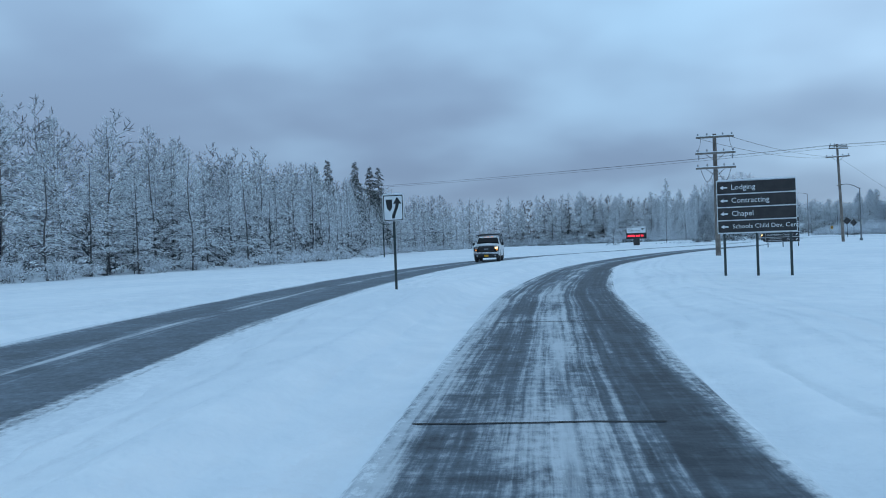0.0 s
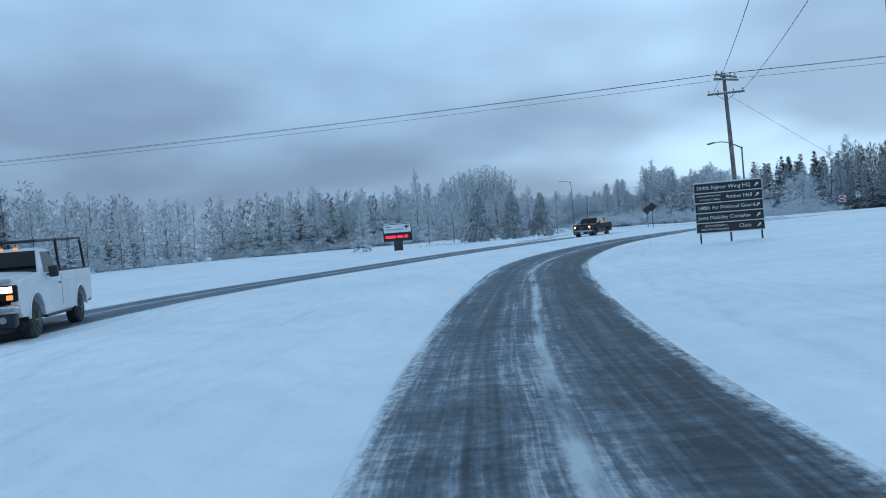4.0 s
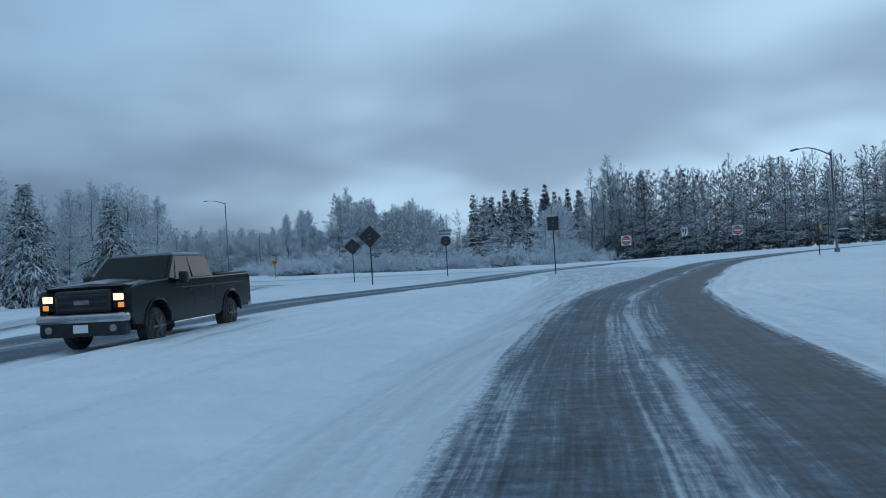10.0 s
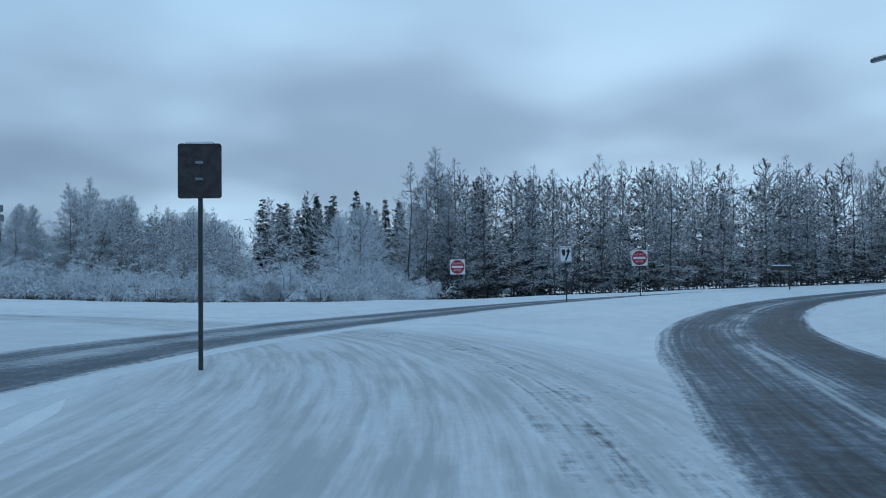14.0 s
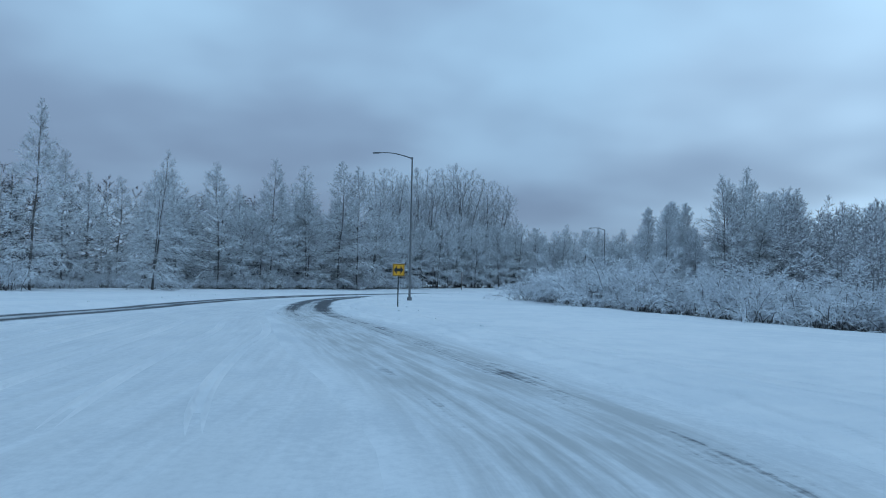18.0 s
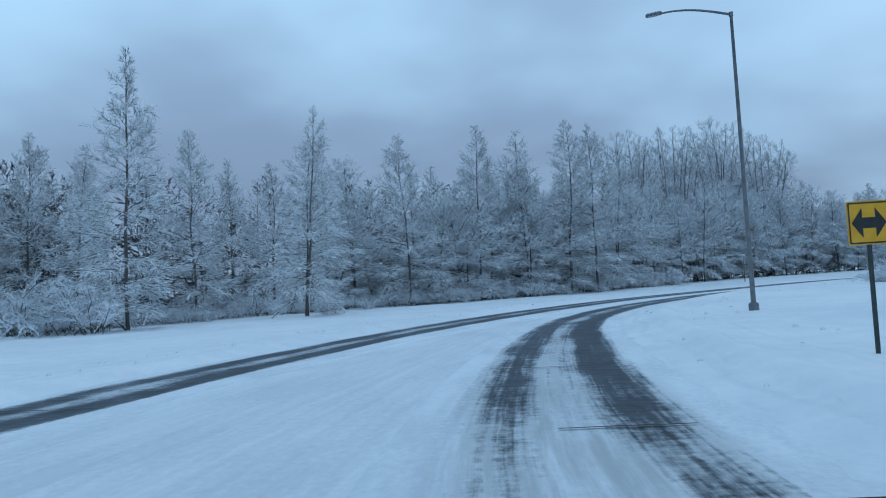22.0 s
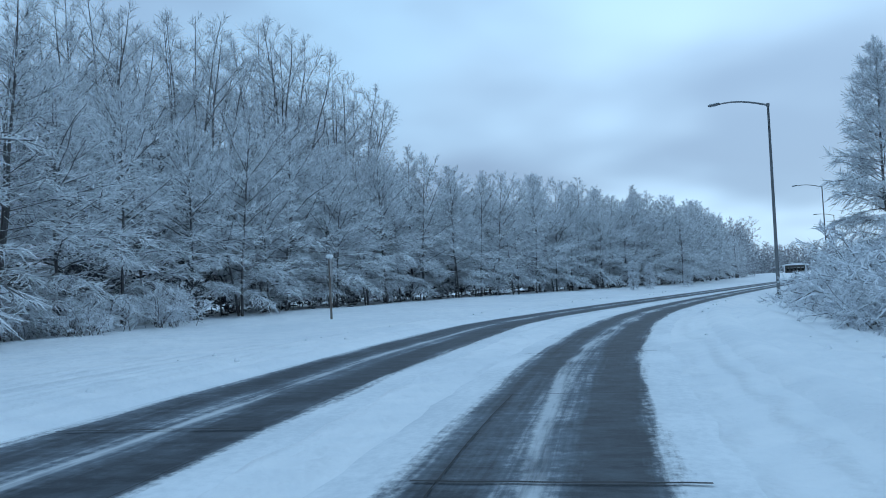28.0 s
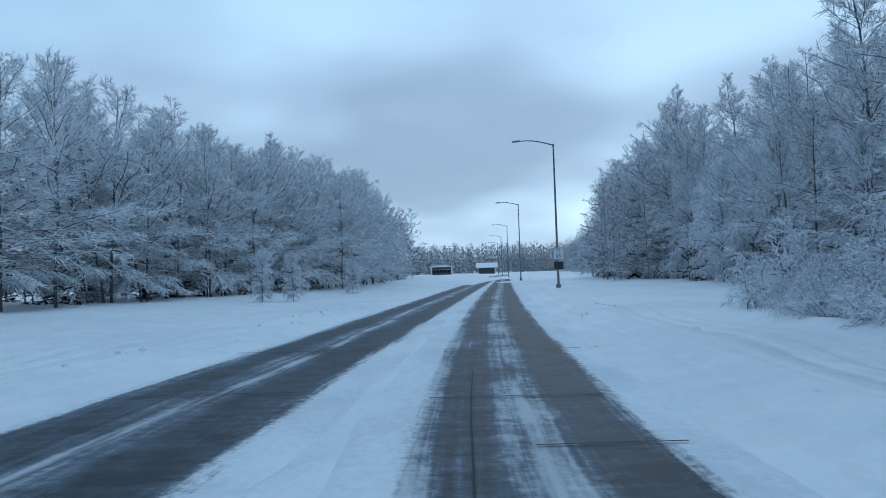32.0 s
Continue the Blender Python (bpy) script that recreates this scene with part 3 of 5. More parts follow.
def flat_tree(seed, h, limbs=26, subs=5, twigs=3, w=0.14, first=0.08, reach=0.31, top=50, p=1.8):
    """Strips alone, for woods far from the road: trunk strips and twig strips."""
    rng = np.random.default_rng(seed)
    lines, lens, stem, high = [], [], [], []
    tr = np.array([[0, 0, -0.3], [*(rng.normal(size=2) * 0.15), h * 0.5], [*(rng.normal(size=2) * 0.3), h]])
    stem.append(quads(tr[:-1], tr[1:], np.array([0.024, 0.014]) * h * 0.55, np.array([0.014, 0.003]) * h * 0.55, rng))
    for k in range(limbs):
        f = first + (0.98 - first) * (k + rng.uniform(0, 1)) / limbs
        rel = (f - first) / (1 - first)
        L = reach * h * profile(rel, p) * rng.uniform(0.65, 1.15)
        pts = limb_points(np.array([0, 0, f * h]), k * 2.4 + rng.normal() * 0.5, radians(8 + (top - 8) * rel + rng.normal() * 9), L, 0.25 * (1 - 1.6 * rel), 3, rng)
        stem.append(quads(pts[:-1], pts[1:], w * 0.5, w * 0.3, rng))
        lines.append(pts)
        lens.append(L)
        high.append(rel)
    return np.vstack(stem), np.vstack(branch_out(lines, lens, rng, subs, twigs, w, twig_len=0.075 * h, high=high))


def flat_spruce(seed, h):
    rng = np.random.default_rng(seed)
    b = []
    for k in range(13):
        f = 0.06 + 0.92 * k / 13
        n = 7
        R = (0.15 * h * (1 - f) ** 0.85 + 0.15) * rng.uniform(0.7, 1.15, n)
        az = rng.uniform(0, 6.28, n)
        p = np.column_stack([0 * R, 0 * R, 0 * R + f * h])
        q = np.column_stack([np.cos(az) * R, np.sin(az) * R, f * h - 0.5 * R])
        b.append(quads(p, q, 0.55, 0.15, rng))
    return np.zeros((0, 3)), np.vstack(b)


def grow(seed, h, limbs=50, subs=10, twigs=4, w=0.035, first=0.12, reach=0.24, droop=0.28, low=5, top=58, fall=0.25, stems=1, sides=4, twig=None, shape=1.5, name="tree", lean=0.02):
    """Meshes of a bare frosted tree: trunk with limbs, and crown of twigs."""
    rng = np.random.default_rng(seed)
    bm = bmesh.new()
    blocks = []
    for s in range(stems):
        off = rng.normal(size=2) * 0.25 if stems > 1 else np.zeros(2)
        tilt = rng.normal(size=2) * (0.06 if stems > 1 else lean)
        hs = h * (1.0 if s == 0 else rng.uniform(0.75, 0.97))
        if lean > 0.1:
            tilt = lean * math.sqrt((s + 0.3) / stems) * np.array([math.cos(2.4 * s), math.sin(2.4 * s)])
            hs = h * (1.0 - 0.22 * s / stems)
        zs = np.linspace(0, 1, 9)
        wob = np.cumsum(rng.normal(size=(9, 2)) * 0.010 * hs, axis=0) * 0.6
        wob -= wob[0]
        tr = np.column_stack([off[0] + tilt[0] * zs * hs + wob[:, 0], off[1] + tilt[1] * zs * hs + wob[:, 1], zs * hs - 0.3 * (zs == 0)])
        rad = 0.0068 * hs * (1 - zs) ** 0.8 + 0.012
        tube(tr, rad, sides + 1, bm, caps=False)
        lines, lens, high = [], [], []
        for k in range(limbs // stems):
            f = first + (0.99 - first) * ((k + rng.uniform(0, 1)) / (limbs // stems)) ** 0.85
            i = min(int(f * 8), 7)
            g = f * 8 - i
            base = tr[i] * (1 - g) + tr[i + 1] * g
            rel = (f - first) / (1 - first)
            L = reach * h * profile(rel, shape) * rng.uniform(0.6, 1.15)
            el = radians(low + (top - low) * rel + rng.normal() * 9)
            pts = limb_points(base, k * 2.4 + rng.normal() * 0.5, el, L, droop * max(-0.2, 1 - 1.7 * rel), 5, rng)
            r = 0.007 * L * np.linspace(1, 0.3, 5) + 0.011 * (1 - rel) + 0.004
            tube(pts, r, 3, bm, caps=False)
            lines.append(pts)
            lens.append(L)
            high.append(rel)
        blocks += branch_out(lines, lens, rng, subs, twigs, w, fall=fall, twig_len=0.055 * h, high=high)
    me = bpy.data.meshes.new("trunk")
    bm.to_mesh(me)
    bm.free()
    me.materials.append(M_BARK)
    return me, strips_mesh("crown", blocks, twig or M_TWIG)


def grow_spruce(seed, h, mat, whorls=26, per=9, reach=0.17, subs=6, twigs=3, w=0.12):
    rng = np.random.default_rng(seed)
    bm = tube([(0, 0, -0.3), (0, 0, h * 0.5), (0, 0, h)], [0.012 * h, 0.007 * h, 0.01], 6)
    me = bpy.data.meshes.new("trunk")
    bm.to_mesh(me)
    bm.free()
    me.materials.append(M_BARK)
    lines, lens, high = [], [], []
    for k in range(whorls):
        f = 0.05 + 0.93 * (k / whorls)
        R = reach * h * (1 - f) ** 0.85 * rng.uniform(0.8, 1.15) + 0.10
        n = max(4, int(per * (1.1 - 0.5 * f)))
        a0 = rng.uniform(0, 6.28)
        for i in range(n):
            L = R * rng.uniform(0.5, 1.2)
            z = min(0.985, f + rng.uniform(-0.5, 0.9) / whorls) * h
            lines.append(limb_points(np.array([0.0, 0.0, z]), a0 + i * 6.28 / n + rng.normal() * 0.25, radians(-4 + 40 * f ** 3), L, 0.42 - 0.3 * f, 3, rng))
            lens.append(L)
            high.append(0.3 * f)
    spine = [quads(p[:-1], p[1:], w * 1.3, w, rng) for p in lines]
    return me, strips_mesh("crown", spine + branch_out(lines, lens, rng, subs, twigs, w, sub_len=0.5, fall=0.45, twig_len=0.028 * h, high=high), mat)


def grow_bush(seed, h, stems=13, subs=9, twigs=4, w=0.03, lay=0.5, twig=None):
    rng = np.random.default_rng(seed)
    bm = bmesh.new()
    lines, lens = [], []
    for k in range(stems):
        L = h * rng.uniform(0.7, 1.25)
        base = np.array([*(rng.normal(size=2) * 0.22 * h), -0.05])
        pts = limb_points(base, k * 2.4, radians(rng.uniform(34, 82)), L, rng.uniform(0.15, lay), 6, rng, 0.08)
        tube(pts[:5], 0.008 * L * np.linspace(1, 0.3, 5) + 0.003, 3, bm, caps=False)
        lines.append(pts)
        lens.append(L)
    me = bpy.data.meshes.new("stem")
    bm.to_mesh(me)
    bm.free()
    me.materials.append(M_BARK)
    return me, strips_mesh("crown", branch_out(lines, lens, rng, subs, twigs, w, sub_len=0.30, fall=0.65, twig_len=0.06 * h + 0.1), twig or M_BUSH)


def stock(meshes, name, label, category, low="trunk"):
    """A tree to copy, kept as the first of its kind until it gets its place."""
    ob = thing(name, Matrix(), label, category)
    link(low, meshes[0], ob)
    link("crown", meshes[1], ob)
    return ob


USED = set()


def plant(ob, x, y, scale=1.0, turn=0.0, group="", label=""):
    if ob.name in USED:
        scale /= ob.scale.x
    m = Matrix.Translation((x, y, h_at(x, y) - 0.05)) @ Matrix.Rotation(turn, 4, "Z") @ Matrix.Scale(scale, 4)
    if ob.name in USED:
        made = copy_thing(ob, m)
    else:
        USED.add(ob.name)
        made, ob.matrix_basis = ob, m
    if group:
        made["group"] = group
    if label:
        made["label"] = label
    return made


L_TALL = "tall bare aspen with frosted branches at the wood's edge"
NEAR = [stock(grow(11 + i, 15, limbs=72, subs=11, twigs=9, w=0.045, first=0.06 + 0.02 * (i % 3), reach=(0.25, 0.29, 0.26, 0.28, 0.27)[i], low=4, top=48, shape=(1.0, 1.5, 1.2, 1.4, 1.2)[i]), "tree", L_TALL, "tree") for i in range(5)]
NEAR += [stock(grow(31 + i, 15, limbs=100, subs=11, twigs=8, w=0.045, stems=2, first=0.06, reach=0.27, top=48, shape=1.3), "tree", "twin-stemmed bare poplar thick with hoar frost", "tree") for i in range(2)]
FROSTY = [stock(grow(41 + i, 13, limbs=74, subs=11, twigs=10, w=0.050, first=0.13, reach=0.36 + 0.03 * (i % 2), droop=0.30, low=12, top=54, fall=0.30, shape=2.6, stems=1 + i % 2, twig=M_TWIG_RIME), "tree", "wide-crowned bare tree with every branch rimmed in frost", "tree") for i in range(4)]
HERO = [stock(grow(61 + i, 14, limbs=120, subs=14, twigs=10, w=0.042, first=0.07, reach=0.27, droop=0.5, fall=0.5, low=18, top=54, shape=1.5, twig=M_TWIG_RIME), "tree", "tall tree white with thick frost behind the hedge", "tree") for i in range(2)]
MID = [stock(grow(51 + i, 15, limbs=56, subs=7, twigs=5, w=0.066, first=0.06, reach=0.28, sides=3, top=48, shape=1.4), "tree", "bare birch white with frost at the wood's edge", "tree") for i in range(4)]
DARK = [stock(grow(71 + i, 17, limbs=60, subs=7, twigs=5, w=0.048, first=0.08, reach=0.21, top=50, low=12, droop=0.2, sides=3, shape=2.0, twig=M_TWIG_BARE), "tree", "slender bare tree with little frost on dark twigs", "tree") for i in range(4)]
BROAD = [stock(grow(81 + i, 22, limbs=290, subs=11, twigs=7, w=0.042, stems=12, first=0.14, reach=0.22, top=50, low=18, droop=0.12, fall=0.12, shape=3.0, lean=0.27), "tree", "broad round-crowned cottonwood of many upright frosted stems", "tree") for i in range(2)]
WEEP = [stock(grow(91 + i, 11, limbs=84, subs=12, twigs=8, w=0.055, first=0.10, reach=0.40, droop=0.66, low=30, top=60, fall=0.75, twig=M_TWIG_WHITE, shape=2.6), "birch_tree", "weeping birch bowed under thick white frost", "tree") for i in range(3)]
SPRUCE = [stock(grow_spruce(111 + i, 14, M_NEEDLE_DARK if i % 2 else M_NEEDLE, whorls=36, reach=0.17), "spruce_tree", "dark narrow spruce with frosted boughs", "tree") for i in range(4)]
SNOWY = [stock(grow_spruce(121 + i, 8.2, M_NEEDLE_SNOW, whorls=32, per=12, reach=0.34, subs=9, twigs=5, w=0.085), "spruce_tree", "broad young spruce laden with snow beside the road", "tree") for i in range(3)]
BUSH = [stock(grow_bush(131 + i, 2.6, stems=24, subs=13, twigs=8, w=0.042), "bush", "dense leafless willow bush covered in frost", "bush", "stem") for i in range(5)]
LOW = [stock(grow_bush(141 + i, 3.6, stems=36, subs=18, twigs=10, w=0.050, lay=0.95, twig=M_TWIG_WHITE), "bush", "big bush bent down by a thick load of frost", "bush", "stem") for i in range(2)]
FLAT = [flat_tree(151 + i, 15) for i in range(6)]
FLAT_FAR = [flat_tree(181 + i, 15, limbs=20, subs=4, twigs=2, w=0.42, first=0.05, reach=0.32) for i in range(3)]
FLAT_SPRUCE = [flat_spruce(161 + i, 14) for i in range(3)]
SCRUB = [flat_tree(171 + i, 5.5, limbs=12, subs=4, twigs=2, w=0.13, first=0.03, reach=0.42, top=70, p=2.0) for i in range(4)]
WOOD = {"bark": [], "twig": [], "inner_bark": [], "inner": [], "needle": [], "scrub": []}


def sow(shape, x, y, scale, turn, group=""):
    """Adds a tree to the joined far wood."""
    c, s = math.cos(turn) * scale, math.sin(turn) * scale
    m = np.array([[c, -s, 0], [s, c, 0], [0, 0, scale]])
    at = np.array([x, y, h_at(x, y) - 0.05])
    if any(shape is o for o in SCRUB):
        WOOD["scrub"] += [shape[0] @ m.T + at, shape[1] @ m.T + at]
    elif len(shape[0]):
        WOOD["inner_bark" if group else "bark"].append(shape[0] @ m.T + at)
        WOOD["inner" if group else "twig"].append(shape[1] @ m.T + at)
    else:
        WOOD["needle"].append(shape[1] @ m.T + at)


def along(line, gap, depth, jitter, kinds, rng, size=(0.8, 1.1), group="", far=False, clear=4.0):
    """Plants a row beside a line, depth metres to its left."""
    pts = spline([(*p, 0.0) for p in line], 0.5)
    run = np.concatenate([[0], np.cumsum(np.hypot(*np.diff(pts[:, :2], axis=0).T))])
    s = rng.uniform(0, gap)
    while s < run[-1]:
        i = min(int(np.searchsorted(run, s)), len(pts) - 2)
        d = pts[i + 1] - pts[i]
        d /= np.hypot(d[0], d[1]) + 1e-9
        q = depth + rng.normal() * jitter
        x, y = pts[i, 0] - d[1] * q, pts[i, 1] + d[0] * q
        if off_road([x], [y])[0] > clear:
            (sow if far else plant)(kinds[rng.integers(len(kinds))], x, y, rng.uniform(*size), rng.uniform(0, 6.28), group)
        s += gap * rng.uniform(0.6, 1.4)


# edges of the woods, each with the trees on its left as the line runs
EDGE_WEST = [(-36, 201), (-14, 208), (2, 217), (9, 230), (17, 246), (26, 259), (33, 271), (42, 287)]
EDGE_ROAD = [(42, 287), (52, 302), (64, 315), (76, 326), (90, 336), (106, 351), (126, 376), (153, 412)]
EDGE_ON = [(153, 412), (188, 470), (206, 508)]
EDGE_FIRST = [(-44, -40), (-41, 0), (-39, 20), (-36, 45), (-36, 75), (-42, 105), (-46, 135), (-44, 170), (-36, 201)]
EDGE_EAST = [(104, 190), (112, 182), (128, 171), (150, 160), (190, 138), (230, 112)]
EDGE_BUSH = [(60, 222), (62, 210), (66, 199), (73, 190), (83, 183), (93, 179), (104, 184)]
EDGE_NEAR = [(131, 332), (122.4, 322), (108.4, 306.2), (98.2, 295.6), (90, 285), (82, 274)]
EDGE_FAR = [(330, 556), (260, 476), (200, 410), (160, 370), (126, 336)]
EDGE_HEDGE = [(90.5, 295.5), (83.5, 287.5), (74.5, 276.5), (68.5, 269), (64.6, 263.4), (62.2, 259), (60.3, 253), (59, 246)]

rng = np.random.default_rng(7)
G_WOOD, G_BUSH = "trees of the wood", "frosted bushes"
along(EDGE_ROAD[:4], 3.1, 1.8, 0.9, FROSTY, rng, (0.86, 1.06), G_WOOD)
along(EDGE_ROAD[3:7], 3.1, 1.8, 0.9, FROSTY, rng, (0.8, 1.02), G_WOOD)
along(EDGE_ROAD[:6], 3.8, 5.5, 1.3, NEAR[1:] + FROSTY, rng, (0.82, 1.02), G_WOOD)
along(EDGE_ROAD[6:], 3.0, 2.5, 1.2, MID, rng, (0.62, 0.82), G_WOOD)
along(EDGE_ROAD, 2.6, 9.5, 2.0, FLAT, rng, (0.68, 0.86), G_WOOD, far=True)
along(EDGE_ROAD, 2.6, 15.0, 2.5, FLAT, rng, (0.7, 0.9), G_WOOD, far=True)
along(EDGE_ON, 2.4, 2.0, 1.5, FLAT, rng, (0.8, 1.05), far=True)
along(EDGE_ON, 2.4, 8.0, 2.5, FLAT, rng, (0.85, 1.1), far=True)
along(EDGE_WEST[:5], 4.6, 3.5, 1.5, NEAR, rng, (0.82, 1.12), G_WOOD)
along(EDGE_WEST[4:], 3.8, 3.5, 1.2, NEAR + FROSTY, rng, (0.95, 1.2), G_WOOD)
along(EDGE_WEST, 4.5, 8.5, 2.0, MID, rng, (0.75, 1.08), G_WOOD)
along(EDGE_WEST, 3.0, 14.0, 3.0, FLAT, rng, (0.75, 1.05), G_WOOD, far=True)
along(EDGE_WEST, 2.8, 22.0, 4.0, FLAT, rng, (0.75, 1.05), G_WOOD, far=True)
along(EDGE_WEST, 3.6, 32.0, 4.0, FLAT + FLAT_SPRUCE[:1], rng, (0.6, 0.9), G_WOOD, far=True)
along(EDGE_FIRST, 5.0, 2.0, 1.5, MID, rng, (0.55, 0.85), G_WOOD)
along(EDGE_FIRST, 5.0, 7.0, 2.0, MID, rng, (0.75, 1.0), G_WOOD)
along(EDGE_FIRST, 2.6, 11.0, 3.0, FLAT, rng, (0.75, 1.05), far=True)
along(EDGE_FIRST, 2.6, 18.0, 3.0, FLAT, rng, (0.8, 1.1), far=True)
along(EDGE_FIRST, 3.6, 26.0, 4.0, FLAT + FLAT_SPRUCE[:1], rng, (0.85, 1.15), far=True)
along(EDGE_EAST[:4], 2.4, 2.0, 1.2, DARK, rng, (0.7, 0.95), G_WOOD)
along(EDGE_EAST, 2.6, 6.0, 1.8, DARK, rng, (0.75, 1.0), G_WOOD)
along(EDGE_EAST, 2.2, 11.0, 2.5, FLAT, rng, (0.85, 1.1), G_WOOD, far=True)
along(EDGE_EAST, 2.2, 17.0, 3.0, FLAT, rng, (0.9, 1.15), G_WOOD, far=True)
along(EDGE_EAST, 3.2, 25.0, 3.0, FLAT, rng, (0.9, 1.15), G_WOOD, far=True)
along(EDGE_BUSH, 2.2, 1.2, 0.7, LOW + BUSH, rng, (0.85, 1.25), G_BUSH)
along(EDGE_BUSH, 3.0, 4.5, 1.0, LOW, rng, (1.1, 1.5), G_BUSH)
along(EDGE_BUSH[:4], 5.0, 26.0, 5.0, FLAT, rng, (0.5, 0.75), far=True)
along(EDGE_BUSH[:5], 4.0, 55.0, 8.0, FLAT, rng, (0.75, 1.0), far=True)
along(EDGE_BUSH[:5], 3.6, 75.0, 8.0, FLAT, rng, (0.8, 1.05), far=True)
along([(-6, 213), (4, 214), (13, 215)], 2.4, 0.5, 0.8, BUSH, rng, (1.3, 1.8), G_BUSH)
along(EDGE_WEST, 2.4, 0.6, 0.8, BUSH, rng, (0.5, 1.2), G_BUSH)
along(EDGE_WEST, 3.2, 4.0, 1.2, BUSH, rng, (0.9, 1.6), G_BUSH)
along(EDGE_FIRST, 5.0, 0.2, 0.8, BUSH, rng, (0.5, 1.0), G_BUSH)
along(EDGE_NEAR, 4.0, 4.0, 0.8, WEEP + NEAR[1:4], rng, (0.72, 0.95), "frosted birches")
along(EDGE_NEAR, 3.4, 9.5, 1.2, NEAR[1:] + FROSTY, rng, (1.15, 1.4), G_WOOD)
along(EDGE_NEAR, 3.0, 15.0, 2.5, FLAT, rng, (0.85, 1.1), far=True)
along(EDGE_NEAR, 3.0, 19.0, 3.0, FLAT, rng, (0.85, 1.1), far=True)
along([(158, 366), (146, 352), (134, 336)], 3.0, 3.0, 1.0, WEEP + FROSTY, rng, (1.05, 1.3), "frosted birches")
along([(158, 366), (146, 352), (134, 336)], 3.0, 8.0, 1.2, FROSTY + NEAR[1:4], rng, (1.3, 1.55), G_WOOD)
along(EDGE_FAR, 3.4, 4.0, 2.0, FLAT, rng, (0.5, 0.8), far=True)
along(EDGE_FAR, 3.4, 9.0, 3.0, FLAT + FLAT_SPRUCE[:1], rng, (0.7, 1.0), far=True)
along(EDGE_HEDGE, 2.0, 1.2, 0.3, LOW, rng, (0.42, 0.60), G_BUSH, clear=2.6)
along(EDGE_HEDGE, 2.3, 3.4, 0.5, LOW, rng, (0.8, 1.1), G_BUSH, clear=2.6)
along(EDGE_HEDGE[1:6], 2.8, 6.0, 0.8, LOW, rng, (1.1, 1.4), G_BUSH)
# undergrowth within the woods, added in dark colour as the shade of their depth
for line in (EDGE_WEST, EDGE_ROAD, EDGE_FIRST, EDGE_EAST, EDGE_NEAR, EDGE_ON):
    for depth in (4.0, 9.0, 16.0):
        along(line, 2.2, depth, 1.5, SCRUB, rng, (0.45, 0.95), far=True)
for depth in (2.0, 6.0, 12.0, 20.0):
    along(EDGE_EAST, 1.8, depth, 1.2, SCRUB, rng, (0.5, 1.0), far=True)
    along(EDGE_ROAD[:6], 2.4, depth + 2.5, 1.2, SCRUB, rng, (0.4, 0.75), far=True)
# woods closing the distance
for depth, low, high in ((6, 0.7, 0.9), (16, 0.85, 1.1), (28, 1.0, 1.25)):
    along([(440, 560), (380, 606), (330, 628), (270, 622), (225, 600)], 1.5, -depth, 3, FLAT_FAR, rng, (low, high), far=True)
along([(230, 112), (330, 30), (420, -40)], 4.0, 4, 3, FLAT, rng, (0.9, 1.15), far=True)
along([(230, 112), (330, 30), (420, -40)], 4.0, 12, 4, FLAT, rng, (0.95, 1.2), far=True)

# trees that stand out
for x, y, h, kind, turn in ((11.9, 217.4, 18.9, NEAR[0], 0.4), (20, 226.5, 15.2, NEAR[5], 1.0), (3.5, 221, 14, NEAR[2], 2.0), (30.5, 268, 20.2, NEAR[3], 0.2), (33.3, 269.6, 19.6, NEAR[1], 2.9), (23, 257, 19, NEAR[4], 5.0), (27, 263, 19, NEAR[6], 1.7), (18.2, 248.8, 17.3, NEAR[1], 0.9),
                            (82, 272.5, 14.5, HERO[1], 3.0), (80.6, 278.5, 14.5, HERO[0], 0.3), (84.5, 277, 15.5, HERO[1], 4.1), (87, 281.5, 15.5, HERO[0], 2.0), (-1.5, 133, 8, NEAR[5], 1.0), (13.5, 149, 9.5, NEAR[1], 0.5), (17, 153, 10.5, NEAR[3], 2.5), (21.5, 150.5, 9.5, NEAR[6], 1.5), (27, 152, 9.0, NEAR[4], 4.5), (31.5, 150, 7.5, NEAR[1], 3.5), (9.5, 151, 8.5, NEAR[2], 5.5)):
    plant(kind, x, y, h / (14 if kind in HERO else 15), turn, G_WOOD)
for x, y, s, i in ((46, 312, 1.2, 0), (53, 322, 1.1, 1), (39, 305, 1.12, 1), (34, 296, 1.05, 0)):
    plant(BROAD[i], x, y, s, x)
for x, y, h in ((-62, 114, 17), (-59, 117, 18.5), (-56, 116, 19.5), (-52.4, 121.7, 19.5), (-50, 124, 18.5), (-47.5, 122, 18), (-64, 108, 16), (-54, 111, 15), (-70, 100, 18), (-79, 96, 19), (-74, 102, 18.5), (-67.5, 106, 17.5)):
    plant(SPRUCE[2 * (int(h) % 2)], x, y, h / 14, x, "dark spruces")
for i in range(30):
    x, y = 120 + 26 * rng.uniform(), 238 + 20 * rng.uniform()
    plant(SPRUCE[1 + 2 * (i % 2)], x, y, rng.uniform(1.0, 1.3), x, "dark spruces")
for x, y, h in ((130, 205, 18), (124, 206, 17), (136, 200, 17.5), (157, 362, 10), (150.5, 357.5, 6)):
    plant(SPRUCE[int(x) % 4], x, y, h / 14, x, "dark spruces")
for i, (x, y, s) in enumerate(((17.5, 146, 1.1), (22.7, 144.3, 0.98), (28, 146.5, 0.9))):
    plant(SNOWY[i], x, y, s, x, "snowy spruces")
